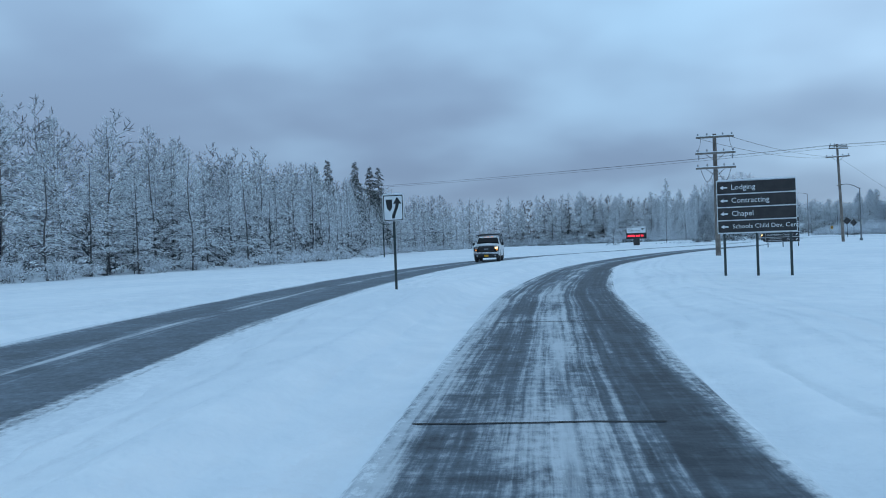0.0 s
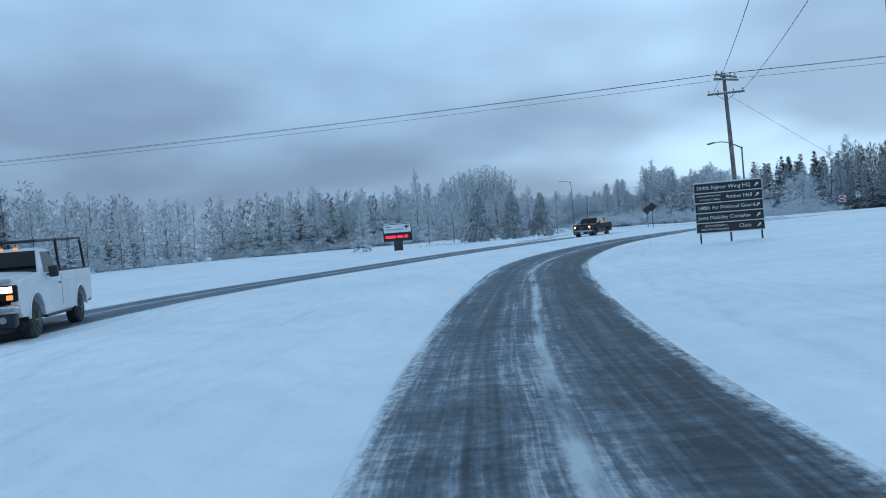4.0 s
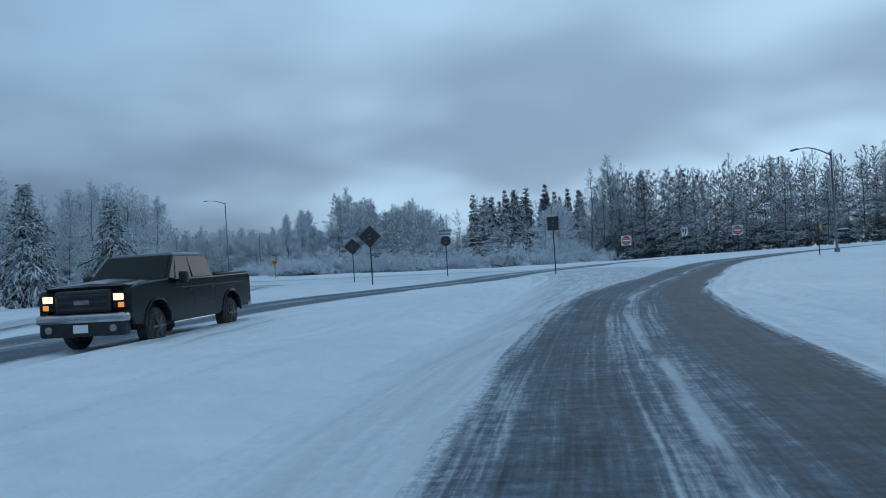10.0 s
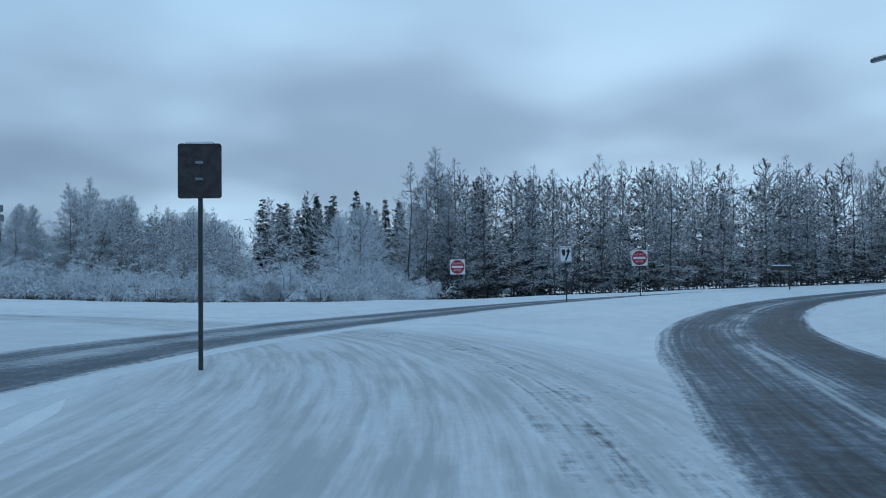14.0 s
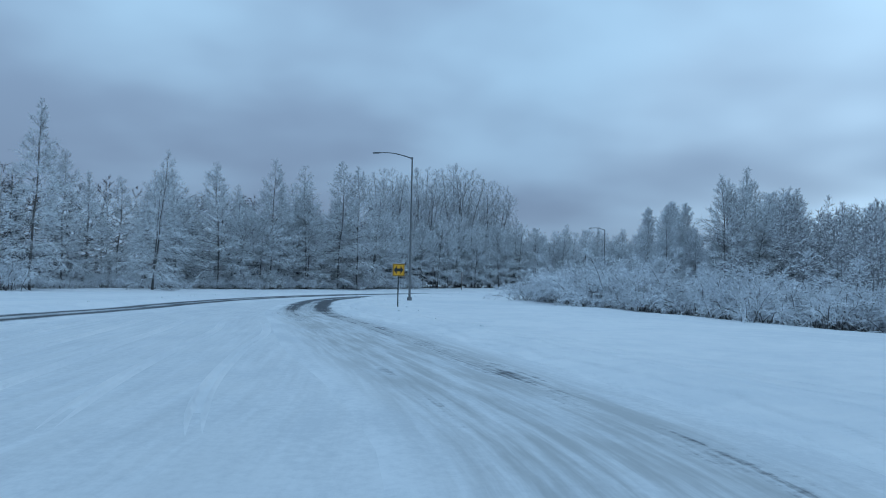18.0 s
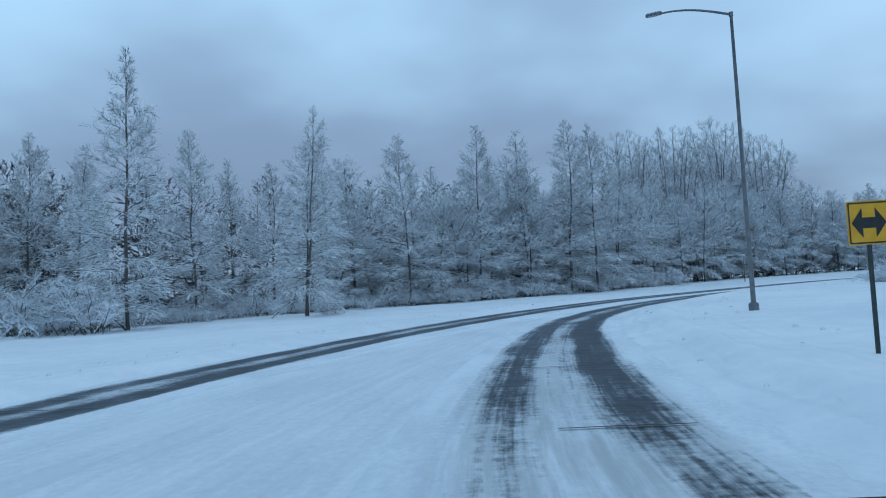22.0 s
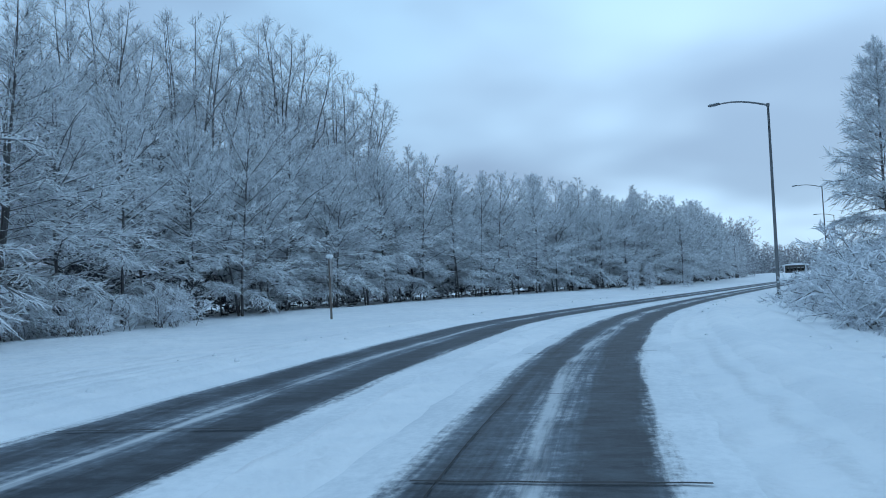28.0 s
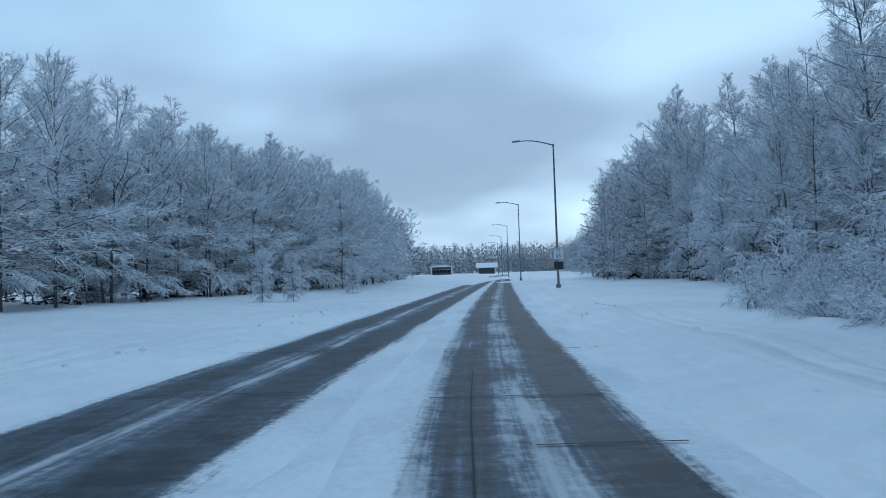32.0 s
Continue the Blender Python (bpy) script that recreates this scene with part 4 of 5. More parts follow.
for x, y, s in ((95, 189, 0.8), (99.5, 191.5, 0.92), (103.5, 194, 0.85), (109, 193, 1.0), (34, 170, 0.38), (84.7, 323.4, 0.27), (86.4, 322.8, 0.26), (98.3, 336.8, 0.28)):
    plant(WEEP[int(x) % 3], x, y, s, y, "frosted birches")
plant(NEAR[4], 113, 194, 1.25, 1.1, G_WOOD, "tall frosted poplar standing out over the wood")


def joined(name, blocks, mat, label):
    me = strips_mesh(name, blocks, mat)
    tagged(link(name, me), label, "woods", kind="stuff")


joined("distant_wood_trunk", WOOD["bark"], M_BARK_FAR, "stems of the leafless wood behind the road, paled for haze")
# far twigs wear the tone lightened to stand in for haze
joined("distant_wood", WOOD["twig"], M_TWIG_FAR, "leafless frosted wood far behind the road, its twigs paled for haze")
joined("inner_wood_trunk", WOOD["inner_bark"], M_BARK, "dark stems within the leafless wood")
joined("inner_wood", WOOD["inner"], M_TWIG_INNER, "lightly frosted trees within the wood, behind its edge, darkened for its shade")
joined("undergrowth", WOOD["scrub"], M_TWIG_INNER, "leafless undergrowth added between the stems, coloured dark for the wood's shade")
joined("distant_spruce", WOOD["needle"], M_NEEDLE_DARK, "dark spruces among the frosted wood")
for ob in [o for o in NEAR + FROSTY + HERO + MID + DARK + BROAD + WEEP + SPRUCE + SNOWY + BUSH + LOW if o.name not in USED]:
    for o in (*ob.children, ob):
        bpy.data.objects.remove(o)

# ---- signs, lamps, poles ----
M_POST = plain("dark_green_post", (0.035, 0.045, 0.045), (0.06, 0.07, 0.07), 6, 0.6, 0.3)
M_GALV = plain("galvanised_steel", (0.20, 0.22, 0.24), (0.30, 0.32, 0.34), 5, 0.5, 0.6)
M_LAMP = plain("grey_painted_steel", (0.13, 0.14, 0.15), (0.19, 0.20, 0.21), 4, 0.55, 0.3)
M_WHITE = plain("white_sheeting", (0.72, 0.74, 0.76), (0.80, 0.82, 0.83), 4, 0.5)
M_BLACK = plain("black_print", (0.012, 0.012, 0.014), (0.02, 0.02, 0.022), 5, 0.5)
M_BROWN = plain("dark_brown_board", (0.020, 0.017, 0.018), (0.032, 0.028, 0.028), 3, 0.5)
M_RED = plain("red_sheeting", (0.36, 0.02, 0.03), (0.45, 0.03, 0.04), 4, 0.5)
M_YELLOW = plain("yellow_sheeting", (0.72, 0.33, 0.01), (0.80, 0.40, 0.02), 4, 0.5)
M_BACK = plain("weathered_sign_back", (0.032, 0.028, 0.029), (0.060, 0.054, 0.054), 5, 0.55, 0.2)
M_WOOD = plain("weathered_pole_wood", (0.13, 0.105, 0.09), (0.24, 0.205, 0.18), 2.5, 0.85, 0.0, 0.5)
M_ARM = material("snowy_crossarm", b_snowed, c1=(0.12, 0.10, 0.09), c2=(0.24, 0.22, 0.20), scale=3.0, cap=0.5)
M_WIRE = plain("black_cable", (0.02, 0.02, 0.022), (0.03, 0.03, 0.03), 2, 0.6)
M_GLASSY = plain("grey_porcelain", (0.25, 0.26, 0.28), (0.35, 0.36, 0.38), 8, 0.25)
M_RUBBER = plain("tyre_rubber", (0.018, 0.018, 0.02), (0.05, 0.052, 0.055), 9, 0.85)
M_CHROME = plain("dull_chrome", (0.42, 0.43, 0.45), (0.55, 0.56, 0.58), 4, 0.25, 0.9)


def b_glass(k, b):
    """Tinted glass over a dark cabin, with a film of road dirt."""
    p = k.n("ShaderNodeTexCoord").outputs["Object"]
    f = k.noise(p, 3.0, 4, 0.6)
    k.put(b, "Base_Color", k.mix(f, (0.002, 0.003, 0.003), (0.008, 0.009, 0.010)))
    k.put(b, "Roughness", k.math("ADD", 0.04, k.math("MULTIPLY", f, 0.08)))
    k.put(b, "Specular_IOR_Level", 0.25)


M_GLASS = material("dark_window_glass", b_glass)


def b_glow(k, b, color=(1, 0, 0), power=2.0):
    k.put(b, "Base_Color", (*[c * 0.3 for c in color], 1))
    k.put(b, "Emission_Color", (*color, 1))
    k.put(b, "Emission_Strength", power)


M_LED = material("red_display_dots", b_glow, color=(1.0, 0.03, 0.06), power=1.6)
M_HEAD = material("lit_headlamp", b_glow, color=(1.0, 0.72, 0.36), power=3.0)
M_AMBER = material("lit_amber_lamp", b_glow, color=(1.0, 0.38, 0.08), power=1.0)


def stand(name, x, y, yaw, label, category, group="", z=None):
    return thing(name, pose(x, y, h_at(x, y) if z is None else z, 0, 0, yaw), label, category, group)


def post(ob, x, top, r=0.035, mat=None, name="post"):
    return part(name, box(r * 1.9, r * 1.5, top + 0.4, (x, 0.05, (top - 0.4) / 2), 0.006), mat or M_POST, ob)


def panel(ob, name, w, h, z, mat, border=None, x=0.0, y=0.0, r=0.04, thick=0.012, label=""):
    p = part(name, plate([(px + x, pz + z) for px, pz in rounded(w, h, r)], thick, m=Matrix.Translation((0, y, 0))), mat, ob, label)
    if border:
        o, i = rounded(w - 0.04, h - 0.04, r * 0.8), rounded(w - 0.09, h - 0.09, r * 0.6)
        n = len(o)
        v = [(px + x, y - thick / 2 - 0.004, pz + z) for px, pz in o + i]
        add_mesh("border", v, [(k, (k + 1) % n, n + (k + 1) % n, n + k) for k in range(n)], border, p)
    return p


def figure(ob, name, pts, mat, z=0.0, y=-0.012, label=""):
    return part(name, plate([(a, b + z) for a, b in pts], 0.004, m=Matrix.Translation((0, y, 0))), mat, ob, label)


def island_sign(x, y, yaw, zc, w, h, base=None):
    ob = stand("island_sign", x, y, yaw, "white road sign with a curved black arrow and island symbol", "road sign", z=base)
    b = ob.matrix_basis.translation.z
    zc -= b
    post(ob, 0, zc + h / 2 - 0.05)
    p = panel(ob, "panel", w, h, zc, M_WHITE, M_BLACK)
    s = h / 0.76
    figure(p, "island_symbol", [(-0.21 * s, 0.24 * s), (-0.02 * s, 0.24 * s), (-0.03 * s, 0.0), (-0.10 * s, -0.10 * s), (-0.18 * s, 0.0)], M_BLACK, zc)
    left, right = [], []
    for i in range(9):
        t = i / 8
        cx, cz = (0.0 + 0.12 * (t * t * (3 - 2 * t))) * s, (-0.30 + 0.42 * t) * s
        left.append((cx - 0.045 * s, cz))
        right.append((cx + 0.045 * s, cz))
    figure(p, "arrow_shaft", left[::-1] + right, M_BLACK, zc)
    figure(p, "arrow_head", [(0.0, 0.115 * s), (0.12 * s, 0.31 * s), (0.245 * s, 0.115 * s)], M_BLACK, zc, -0.0125)
    cap = part("snow_cap", box(w * 0.9, 0.07, 0.035, (0, 0, zc + h / 2 + 0.012), 0.015), M_SNOW, ob)
    return ob


def arrow(ob, x, z, s, ang, mat, y=-0.022):
    pts = [(-0.5, -0.1), (0.05, -0.1), (0.05, -0.3), (0.5, 0.0), (0.05, 0.3), (0.05, 0.1), (-0.5, 0.1)]
    c, q = math.cos(radians(ang)), math.sin(radians(ang))
    figure(ob, "arrow", [(x + s * (a * c - b * q), z + s * (a * q + b * c)) for a, b in pts], mat, 0, y)


def direction_board(x, y, yaw, w, top, rows, legs, heights, ang, arrow_side, label):
    ob = stand("direction_board", x, y, yaw, label, "sign board")
    b = ob.matrix_basis.translation.z
    top -= b
    z = top
    for lx in legs:
        part("leg", box(0.085, 0.085, top + 0.2, (lx, 0.09, (top - 0.6) / 2), 0.008), M_POST, ob)
    total = sum(heights)
    part("backing", box(w + 0.05, 0.03, total + 0.05, (0, 0.025, top - total / 2), 0.005), M_WHITE, ob)
    for words, h in zip(rows, heights):
        zc = z - h / 2
        p = panel(ob, "board", w, h - 0.045, zc, M_BROWN, None, r=0.012, thick=0.02)
        ax = (-w / 2 + 0.22) if arrow_side < 0 else (w / 2 - 0.24)
        arrow(p, ax, zc, 0.26, ang, M_WHITE)
        for text, size, tx, tz in words:
            lettering(text, size, M_WHITE, p, (tx, -0.014, zc + tz))
        z -= h
    part("snow_cap", box(w * 0.98, 0.09, 0.035, (0, 0.02, top + 0.03), 0.015), M_SNOW, ob)
    return ob


island_sign(-3.43, -9.21, 6, 2.83, 0.61, 0.76)
island_sign(85.7, 150.0, -44, 2.80, 0.74, 0.92)
LEFT = -0.86
direction_board(7.5, -0.2, -1, 2.66, 3.66,
                [[("Lodging", 0.27, LEFT, 0)], [("Contracting", 0.27, LEFT, 0)], [("Chapel", 0.27, LEFT, 0)], [("Schools Child Dev. Center", 0.225, LEFT + 0.02, 0)]],
                (-1.12, 0.0, 1.14), (0.48, 0.48, 0.48, 0.46), 180, -1, "dark brown direction board with four white lines on three posts")
direction_board(17.85, 56.95, -20, 3.25, 3.22,
                [[("354th Fighter Wing HQ", 0.27, -1.52, 0)], [("(MPS/FINANCE/TMO/", 0.125, -1.52, 0.09), ("HOUSING/LEGAL)", 0.125, -1.40, -0.09), ("Amber Hall", 0.27, -0.12, 0)],
                 [("168th Air National Guard", 0.265, -1.52, 0)], [("Joint Mobility Complex", 0.27, -1.52, 0)], [("(NO EMERGENCY", 0.14, -1.22, 0.09), ("SERVICES AVAILABLE)", 0.14, -1.42, -0.09), ("Clinic", 0.27, 0.42, 0)]],
                (-1.45, 0.02, 1.5), (0.51, 0.51, 0.51, 0.51, 0.51), 45, 1, "dark brown direction board with five white lines on three posts")


def back_sign(name, x, y, yaw, zc, label, outline, plates=(), top_cap=0.5):
    ob = stand(name, x, y, yaw, label, "road sign")
    zc -= ob.matrix_basis.translation.z
    post(ob, 0, zc + 0.35, 0.04)
    part("panel", plate([(a, b + zc) for a, b in outline], 0.012), M_BACK, ob)
    for k, (w, h, dz, turn) in enumerate(plates):
        part("name_plate", plate(rounded(w, h, 0.03), 0.012, m=Matrix.Translation((0, 0, zc + dz)) @ Matrix.Rotation(radians(turn), 4, "Z")), M_GALV, ob)
    part("clamp", box(0.14, 0.04, 0.05, (0, -0.02, zc + 0.15), 0.006), M_GALV, ob)
    part("clamp", box(0.14, 0.04, 0.05, (0, -0.02, zc - 0.15), 0.006), M_GALV, ob)
    if top_cap:
        part("snow_cap", box(top_cap, 0.06, 0.04, (0, 0, zc + max(b for _, b in outline) + 0.012), 0.015), M_SNOW, ob)
    return ob


DIAMOND = [(0, -0.72), (0.72, 0), (0, 0.72), (-0.72, 0)]
OCTAGON = [(0.47 * math.cos(radians(22.5 + 45 * i)), 0.47 * math.sin(radians(22.5 + 45 * i))) for i in range(8)]
back_sign("warning_sign", 42.2, 133.8, -24, 3.30, "back of a diamond warning sign on a thin post", DIAMOND, top_cap=0)
back_sign("warning_sign", 47.3, 150.0, -24, 3.05, "back of a diamond warning sign on a thin post", DIAMOND, top_cap=0)
back_sign("stop_sign", 55.4, 148.2, -20, 3.10, "back of an octagonal stop sign under two street name plates", OCTAGON, ((1.05, 0.22, 0.62, 18), (1.15, 0.22, 0.90, -22)), 0.3)
back_sign("road_sign", 56.1, 133.1, -36, 3.62, "dark back of an upright road sign with a snow cap", rounded(0.78, 1.0, 0.05), ())


def no_entry_sign(x, y, yaw, zc, w, base):
    ob = stand("no_entry_sign", x, y, yaw, "white square do-not-enter sign with a red disc on a post", "road sign", "do-not-enter signs", base)
    zc -= base
    post(ob, 0, zc + w / 2 - 0.1, 0.04)
    p = panel(ob, "panel", w, w, zc, M_WHITE, r=0.06)
    r = w * 0.46
    d = figure(p, "disc", [(r * math.cos(2 * math.pi * i / 28), r * math.sin(2 * math.pi * i / 28)) for i in range(28)], M_RED, zc)
    figure(d, "bar", [(-r * 0.82, -r * 0.16), (r * 0.82, -r * 0.16), (r * 0.82, r * 0.16), (-r * 0.82, r * 0.16)], M_WHITE, zc, -0.018)
    lettering("DO NOT", r * 0.36, M_WHITE, d, (0, -0.017, zc + r * 0.48), "CENTER")
    lettering("ENTER", r * 0.36, M_WHITE, d, (0, -0.017, zc - r * 0.50), "CENTER")


no_entry_sign(96.9, 172.35, -44, 2.40, 1.35, -0.75)
no_entry_sign(97.5, 153.3, -56, 2.73, 1.12, -0.25)

ob = stand("double_arrow_sign", 52.28, 191.7, 20, "yellow square sign with a black two-headed arrow on a dark post", "road sign")
post(ob, 0, 2.55, 0.035)
p = panel(ob, "panel", 0.72, 0.74, 2.20, M_YELLOW, M_BLACK, r=0.03)
figure(p, "arrow", [(-0.29, 0), (-0.11, 0.25), (-0.11, 0.09), (0.11, 0.09), (0.11, 0.25), (0.29, 0), (0.11, -0.25), (0.11, -0.09), (-0.11, -0.09), (-0.11, -0.25)], M_BLACK, 2.20)

ob = stand("marker_post", 75.1, 125.9, -66, "thin dark marker post with a small yellow plate", "marker post")
post(ob, 0, 2.5, 0.035)
panel(ob, "panel", 0.16, 0.42, 2.1, M_YELLOW, x=0.2, r=0.02)
ob = stand("board_sign", 113, 150.6, -62, "low dark board on a post, capped with snow", "sign")
part("post", tube([(0.6, 0.03, -0.3), (0.6, 0.03, 2.0)], 0.045, 8), M_POST, ob)
part("board", box(1.5, 0.04, 0.32, (0, 0, 1.80), 0.01), M_BACK, ob)
part("snow_cap", box(1.46, 0.12, 0.10, (0, 0, 2.0), 0.04), M_SNOW, ob)
ob = stand("roadside_pole", -32.5, 78.4, 15, "slender dark pole at the edge of the wood", "pole")
part("pole", tube([(0, 0, -0.3), (0, 0, 5.2)], [0.10, 0.07], 8), M_POST, ob, smooth=True)
part("band", tube([(0, 0, 4.2), (0, 0, 4.34)], [0.095, 0.095], 8), M_GALV, ob)
ob = stand("road_sign", 49.3, 281.5, 80, "snow-capped road sign on a wooden post by the wood", "road sign")
part("post", box(0.11, 0.11, 3.6, (0, 0.08, 1.5), 0.01), M_WOOD, ob)
panel(ob, "panel", 0.76, 1.05, 2.75, M_GALV, r=0.04, thick=0.02)
part("snow_cap", box(0.72, 0.34, 0.22, (0, 0.05, 3.32), 0.09), M_SNOW, ob)


def street_lamp(x, y, top, yaw, reach=3.0, rise=0.45, r=0.10, lean=0.0):
    """A tapered steel column; its arm reaches along local -x."""
    ob = stand("street_lamp", x, y, yaw, "tall grey steel street lamp with a curved arm, unlit", "street lamp", "street lamps")
    ob.matrix_basis = ob.matrix_basis @ pose(0, 0, 0, 0, lean, 0)
    part("base", tube([(0, 0, -0.1), (0, 0, 0.25), (0, 0, 0.32)], [0.2, 0.2, 0.13], 12), M_LAMP, ob)
    part("column", tube([(0, 0, 0.2), (0, 0, top * 0.5), (0, 0, top)], [r, r * 0.8, r * 0.6], 12), M_LAMP, ob, smooth=True)
    part("collar", tube([(0, 0, top - 0.08), (0, 0, top + 0.1)], [r * 0.85, r * 0.85], 12), M_LAMP, ob)
    pts = []
    for i in range(9):
        t = i / 8
        z = rise * math.sin(t * math.pi * 0.62)
        pts.append((-reach * 0.86 * t, 0, top + z))
    part("arm", tube(pts, [0.055 - 0.018 * i / 8 for i in range(9)], 8), M_LAMP, ob, smooth=True)
    ex, _, ez = pts[-1]
    sl = (pts[-1][2] - pts[-2][2]) / (pts[-1][0] - pts[-2][0])
    tilt = Matrix.Rotation(-math.atan(sl), 4, "Y")
    bm = box(0.66, 0.28, 0.10, (ex - 0.25, 0, ez), 0.04, tilt)
    head = part("lamp_head", bm, M_LAMP, ob)
    part("lens", box(0.40, 0.20, 0.03, (ex - 0.30, 0, ez - 0.06), 0.01, tilt), M_GLASSY, head)
    part("snow_cap", box(0.55, 0.22, 0.05, (ex - 0.24, 0, ez + 0.065), 0.02, tilt), M_SNOW, head)


# yaw turns local -x, the arm, towards the road
street_lamp(31.93, 83.42, 6.85, -32, 2.6, 0.72)
street_lamp(78.7, 127.0, 7.6, -68, 2.85, 0.82)
street_lamp(50.3, 210.4, 11.95, 8, 3.2)
street_lamp(73.2, 278.25, 10.65, -40, 3.0, lean=0.6)
street_lamp(110.5, 325.0, 11.5, -38, 3.2)
for i in range(4):
    street_lamp(142.5 + 33 * i, 366 + 41.5 * i, 11.0, -38, 3.2)

ob = stand("speed_limit_sign", 110.35, 324.75, -38, "white speed limit sign and dark plate on a lamp column", "road sign")
part("clamp", box(0.16, 0.2, 0.06, (0, 0.03, 2.9), 0.01), M_GALV, ob)
p = panel(ob, "panel", 0.80, 0.98, 2.72, M_WHITE, M_BLACK, y=-0.12)
lettering("SPEED", 0.17, M_BLACK, p, (0, -0.13, 3.06), "CENTER")
lettering("LIMIT", 0.17, M_BLACK, p, (0, -0.13, 2.90), "CENTER")
lettering("35", 0.50, M_BLACK, p, (0, -0.13, 2.54), "CENTER")
panel(ob, "lower_plate", 0.76, 0.62, 1.78, M_BACK, y=-0.12)


def insulator(ob, x, y, z, name="insulator"):
    part(name, tube([(x, y, z), (x, y, z + 0.08), (x, y, z + 0.10), (x, y, z + 0.2), (x, y, z + 0.24)], [0.025, 0.03, 0.07, 0.06, 0.02], 8), M_GLASSY, ob)


def utility_pole(x, y, yaw, top, arms, label, lean=0.0):
    ob = stand("utility_pole", x, y, yaw, label, "utility pole")
    part("pole", tube([(0, 0, -0.3), (lean * 0.5, 0, top * 0.5), (lean, 0, top)], [0.19, 0.165, 0.13], 14), M_WOOD, ob, smooth=True)
    for z, w, ang, brace in arms:
        t = Matrix.Rotation(radians(ang), 4, "Z")
        lx = lean * z / top
        off = t @ Vector((0, -0.2, 0))
        arm = part("crossarm", box(w, 0.11, 0.14, (lx + off.x, off.y, z), 0.012, t), M_ARM, ob)
        part("snow_cap", box(w * 0.96, 0.09, 0.05, (lx + off.x, off.y, z + 0.09), 0.02, t), M_SNOW, arm)
        for sg in (-1, 1):
            if brace:
                a, b = t @ Vector((sg * 0.7, -0.13, 0)), t @ Vector((0, -0.16, 0))
                part("brace", tube([(lx + a.x, a.y, z - 0.05), (lx + b.x, b.y, z - 0.62)], 0.018, 5), M_POST, arm)
            for u in (0.42, 0.9):
                a = t @ Vector((sg * w * u / 2, -0.2, 0))
                insulator(arm, lx + a.x, a.y, z + 0.07)
    return ob


ob = utility_pole(9.12, 31.5, 3, 9.1, ((8.85, 2.7, 0, False), (7.65, 2.85, 0, True), (6.55, 2.85, 0, True)), "weathered wooden utility pole with three snow-capped crossarms")
for sg in (-1, 1):
    pts = [(sg * 1.1 * (1 - t) + sg * 0.0, -0.2, 6.55 - 1.0 * math.sin(math.pi * min(1, t * 1.15)) * (1 - 0.25 * t) - 0.25 * t) for t in [i / 10 for i in range(11)]]
    part("cable_loop", tube(pts, 0.018, 6), M_WIRE, ob)
    part("switch", box(0.1, 0.12, 0.34, (sg * 1.2, -0.22, 7.35), 0.02), M_GLASSY, ob)
    pts = [(sg * (1.25 - 0.25 * t), -0.22, 7.5 + 1.3 * t + 0.12 * math.sin(6.28 * t)) for t in [i / 8 for i in range(9)]]
    part("jumper", tube(pts, 0.012, 5), M_WIRE, ob)
for z in (2.6, 6.1, 5.9):
    part("step_bolt", box(0.34, 0.03, 0.03, (0.26, 0, z), 0.005), M_GALV, ob)
utility_pole(28.4, 77.6, -18, 12.3, ((12.05, 2.9, 52, False), (11.75, 2.6, 40, False), (10.7, 2.75, 0, True)), "tall weathered utility pole carrying lines across the road", -0.35)


def wire(a, b, sag, r=0.014):
    a, b = Vector(a), Vector(b)
    pts = [a.lerp(b, i / 24) - Vector((0, 0, 4 * sag * (i / 24) * (1 - i / 24))) for i in range(25)]
    ob = part("power_line", tube(pts, r, 5), M_WIRE)
    tagged(ob, "thin dark power line hung between utility poles", "cable", "power lines")


P3 = (28.1, 77.7)
for k, dz in ((-1.2, 12.25), (0.0, 12.45), (1.2, 12.2)):
    wire((P3[0] + k * 0.5, P3[1] + k, dz), (-100 + k * 0.5, 118 + k, 14.0), 1.1)
    wire((P3[0] + k * 0.5, P3[1] + k, dz), (130, 30 + k * 2, 12.5), 1.2)
wire((P3[0] - 1.1, P3[1], 10.85), (8.0, 31.6, 8.95), 0.5)
wire((P3[0] + 1.1, P3[1], 10.85), (10.3, 31.5, 8.95), 0.5)
wire((P3[0] + 0.3, P3[1] - 0.2, 10.6), (39, 70, 0.2), 0.0, 0.01)
utility_pole(-100, 118, -70, 14.0, ((13.7, 2.9, 0, True),), "weathered utility pole among the trees")
utility_pole(130, 30, -70, 12.5, ((12.2, 2.9, 0, True),), "weathered utility pole in the snowy field")

# ---- display sign ----
ob = stand("display_sign", 3.1, 117.3, -6, "roadside sign with a pale panel and lit red text", "sign")
part("pedestal", box(1.1, 0.4, 1.4, (0, 0.1, 0.5), 0.02), M_BACK, ob)
part("cabinet", box(3.6, 0.5, 2.15, (0, 0.1, 2.25), 0.03), M_BACK, ob)
top = part("upper_panel", box(3.4, 0.04, 1.0, (0, -0.17, 2.75), 0.01), M_WHITE, ob)
screen = part("display", box(3.4, 0.04, 0.78, (0, -0.17, 1.72), 0.01), M_BLACK, ob)
rnd = random.Random(4)
for row, n in ((1.72, 12),):
    x = -1.5
    while x < 1.45:
        w = rnd.choice((0.16, 0.2, 0.2, 0.24))
        part("text_bar", box(w, 0.02, 0.34, (x + w / 2, -0.195, row), 0.004), M_LED, screen)
        x += w + (0.06 if rnd.random() < 0.8 else 0.2)
for x, w in ((-1.5, 0.8),):
    part("text_bar", box(w, 0.02, 0.1, (x + w / 2, -0.195, 3.0), 0.004), M_BACK, top)
lettering("FORCE SUPPORT", 0.30, M_BLACK, top, (-1.5, -0.195, 2.62))
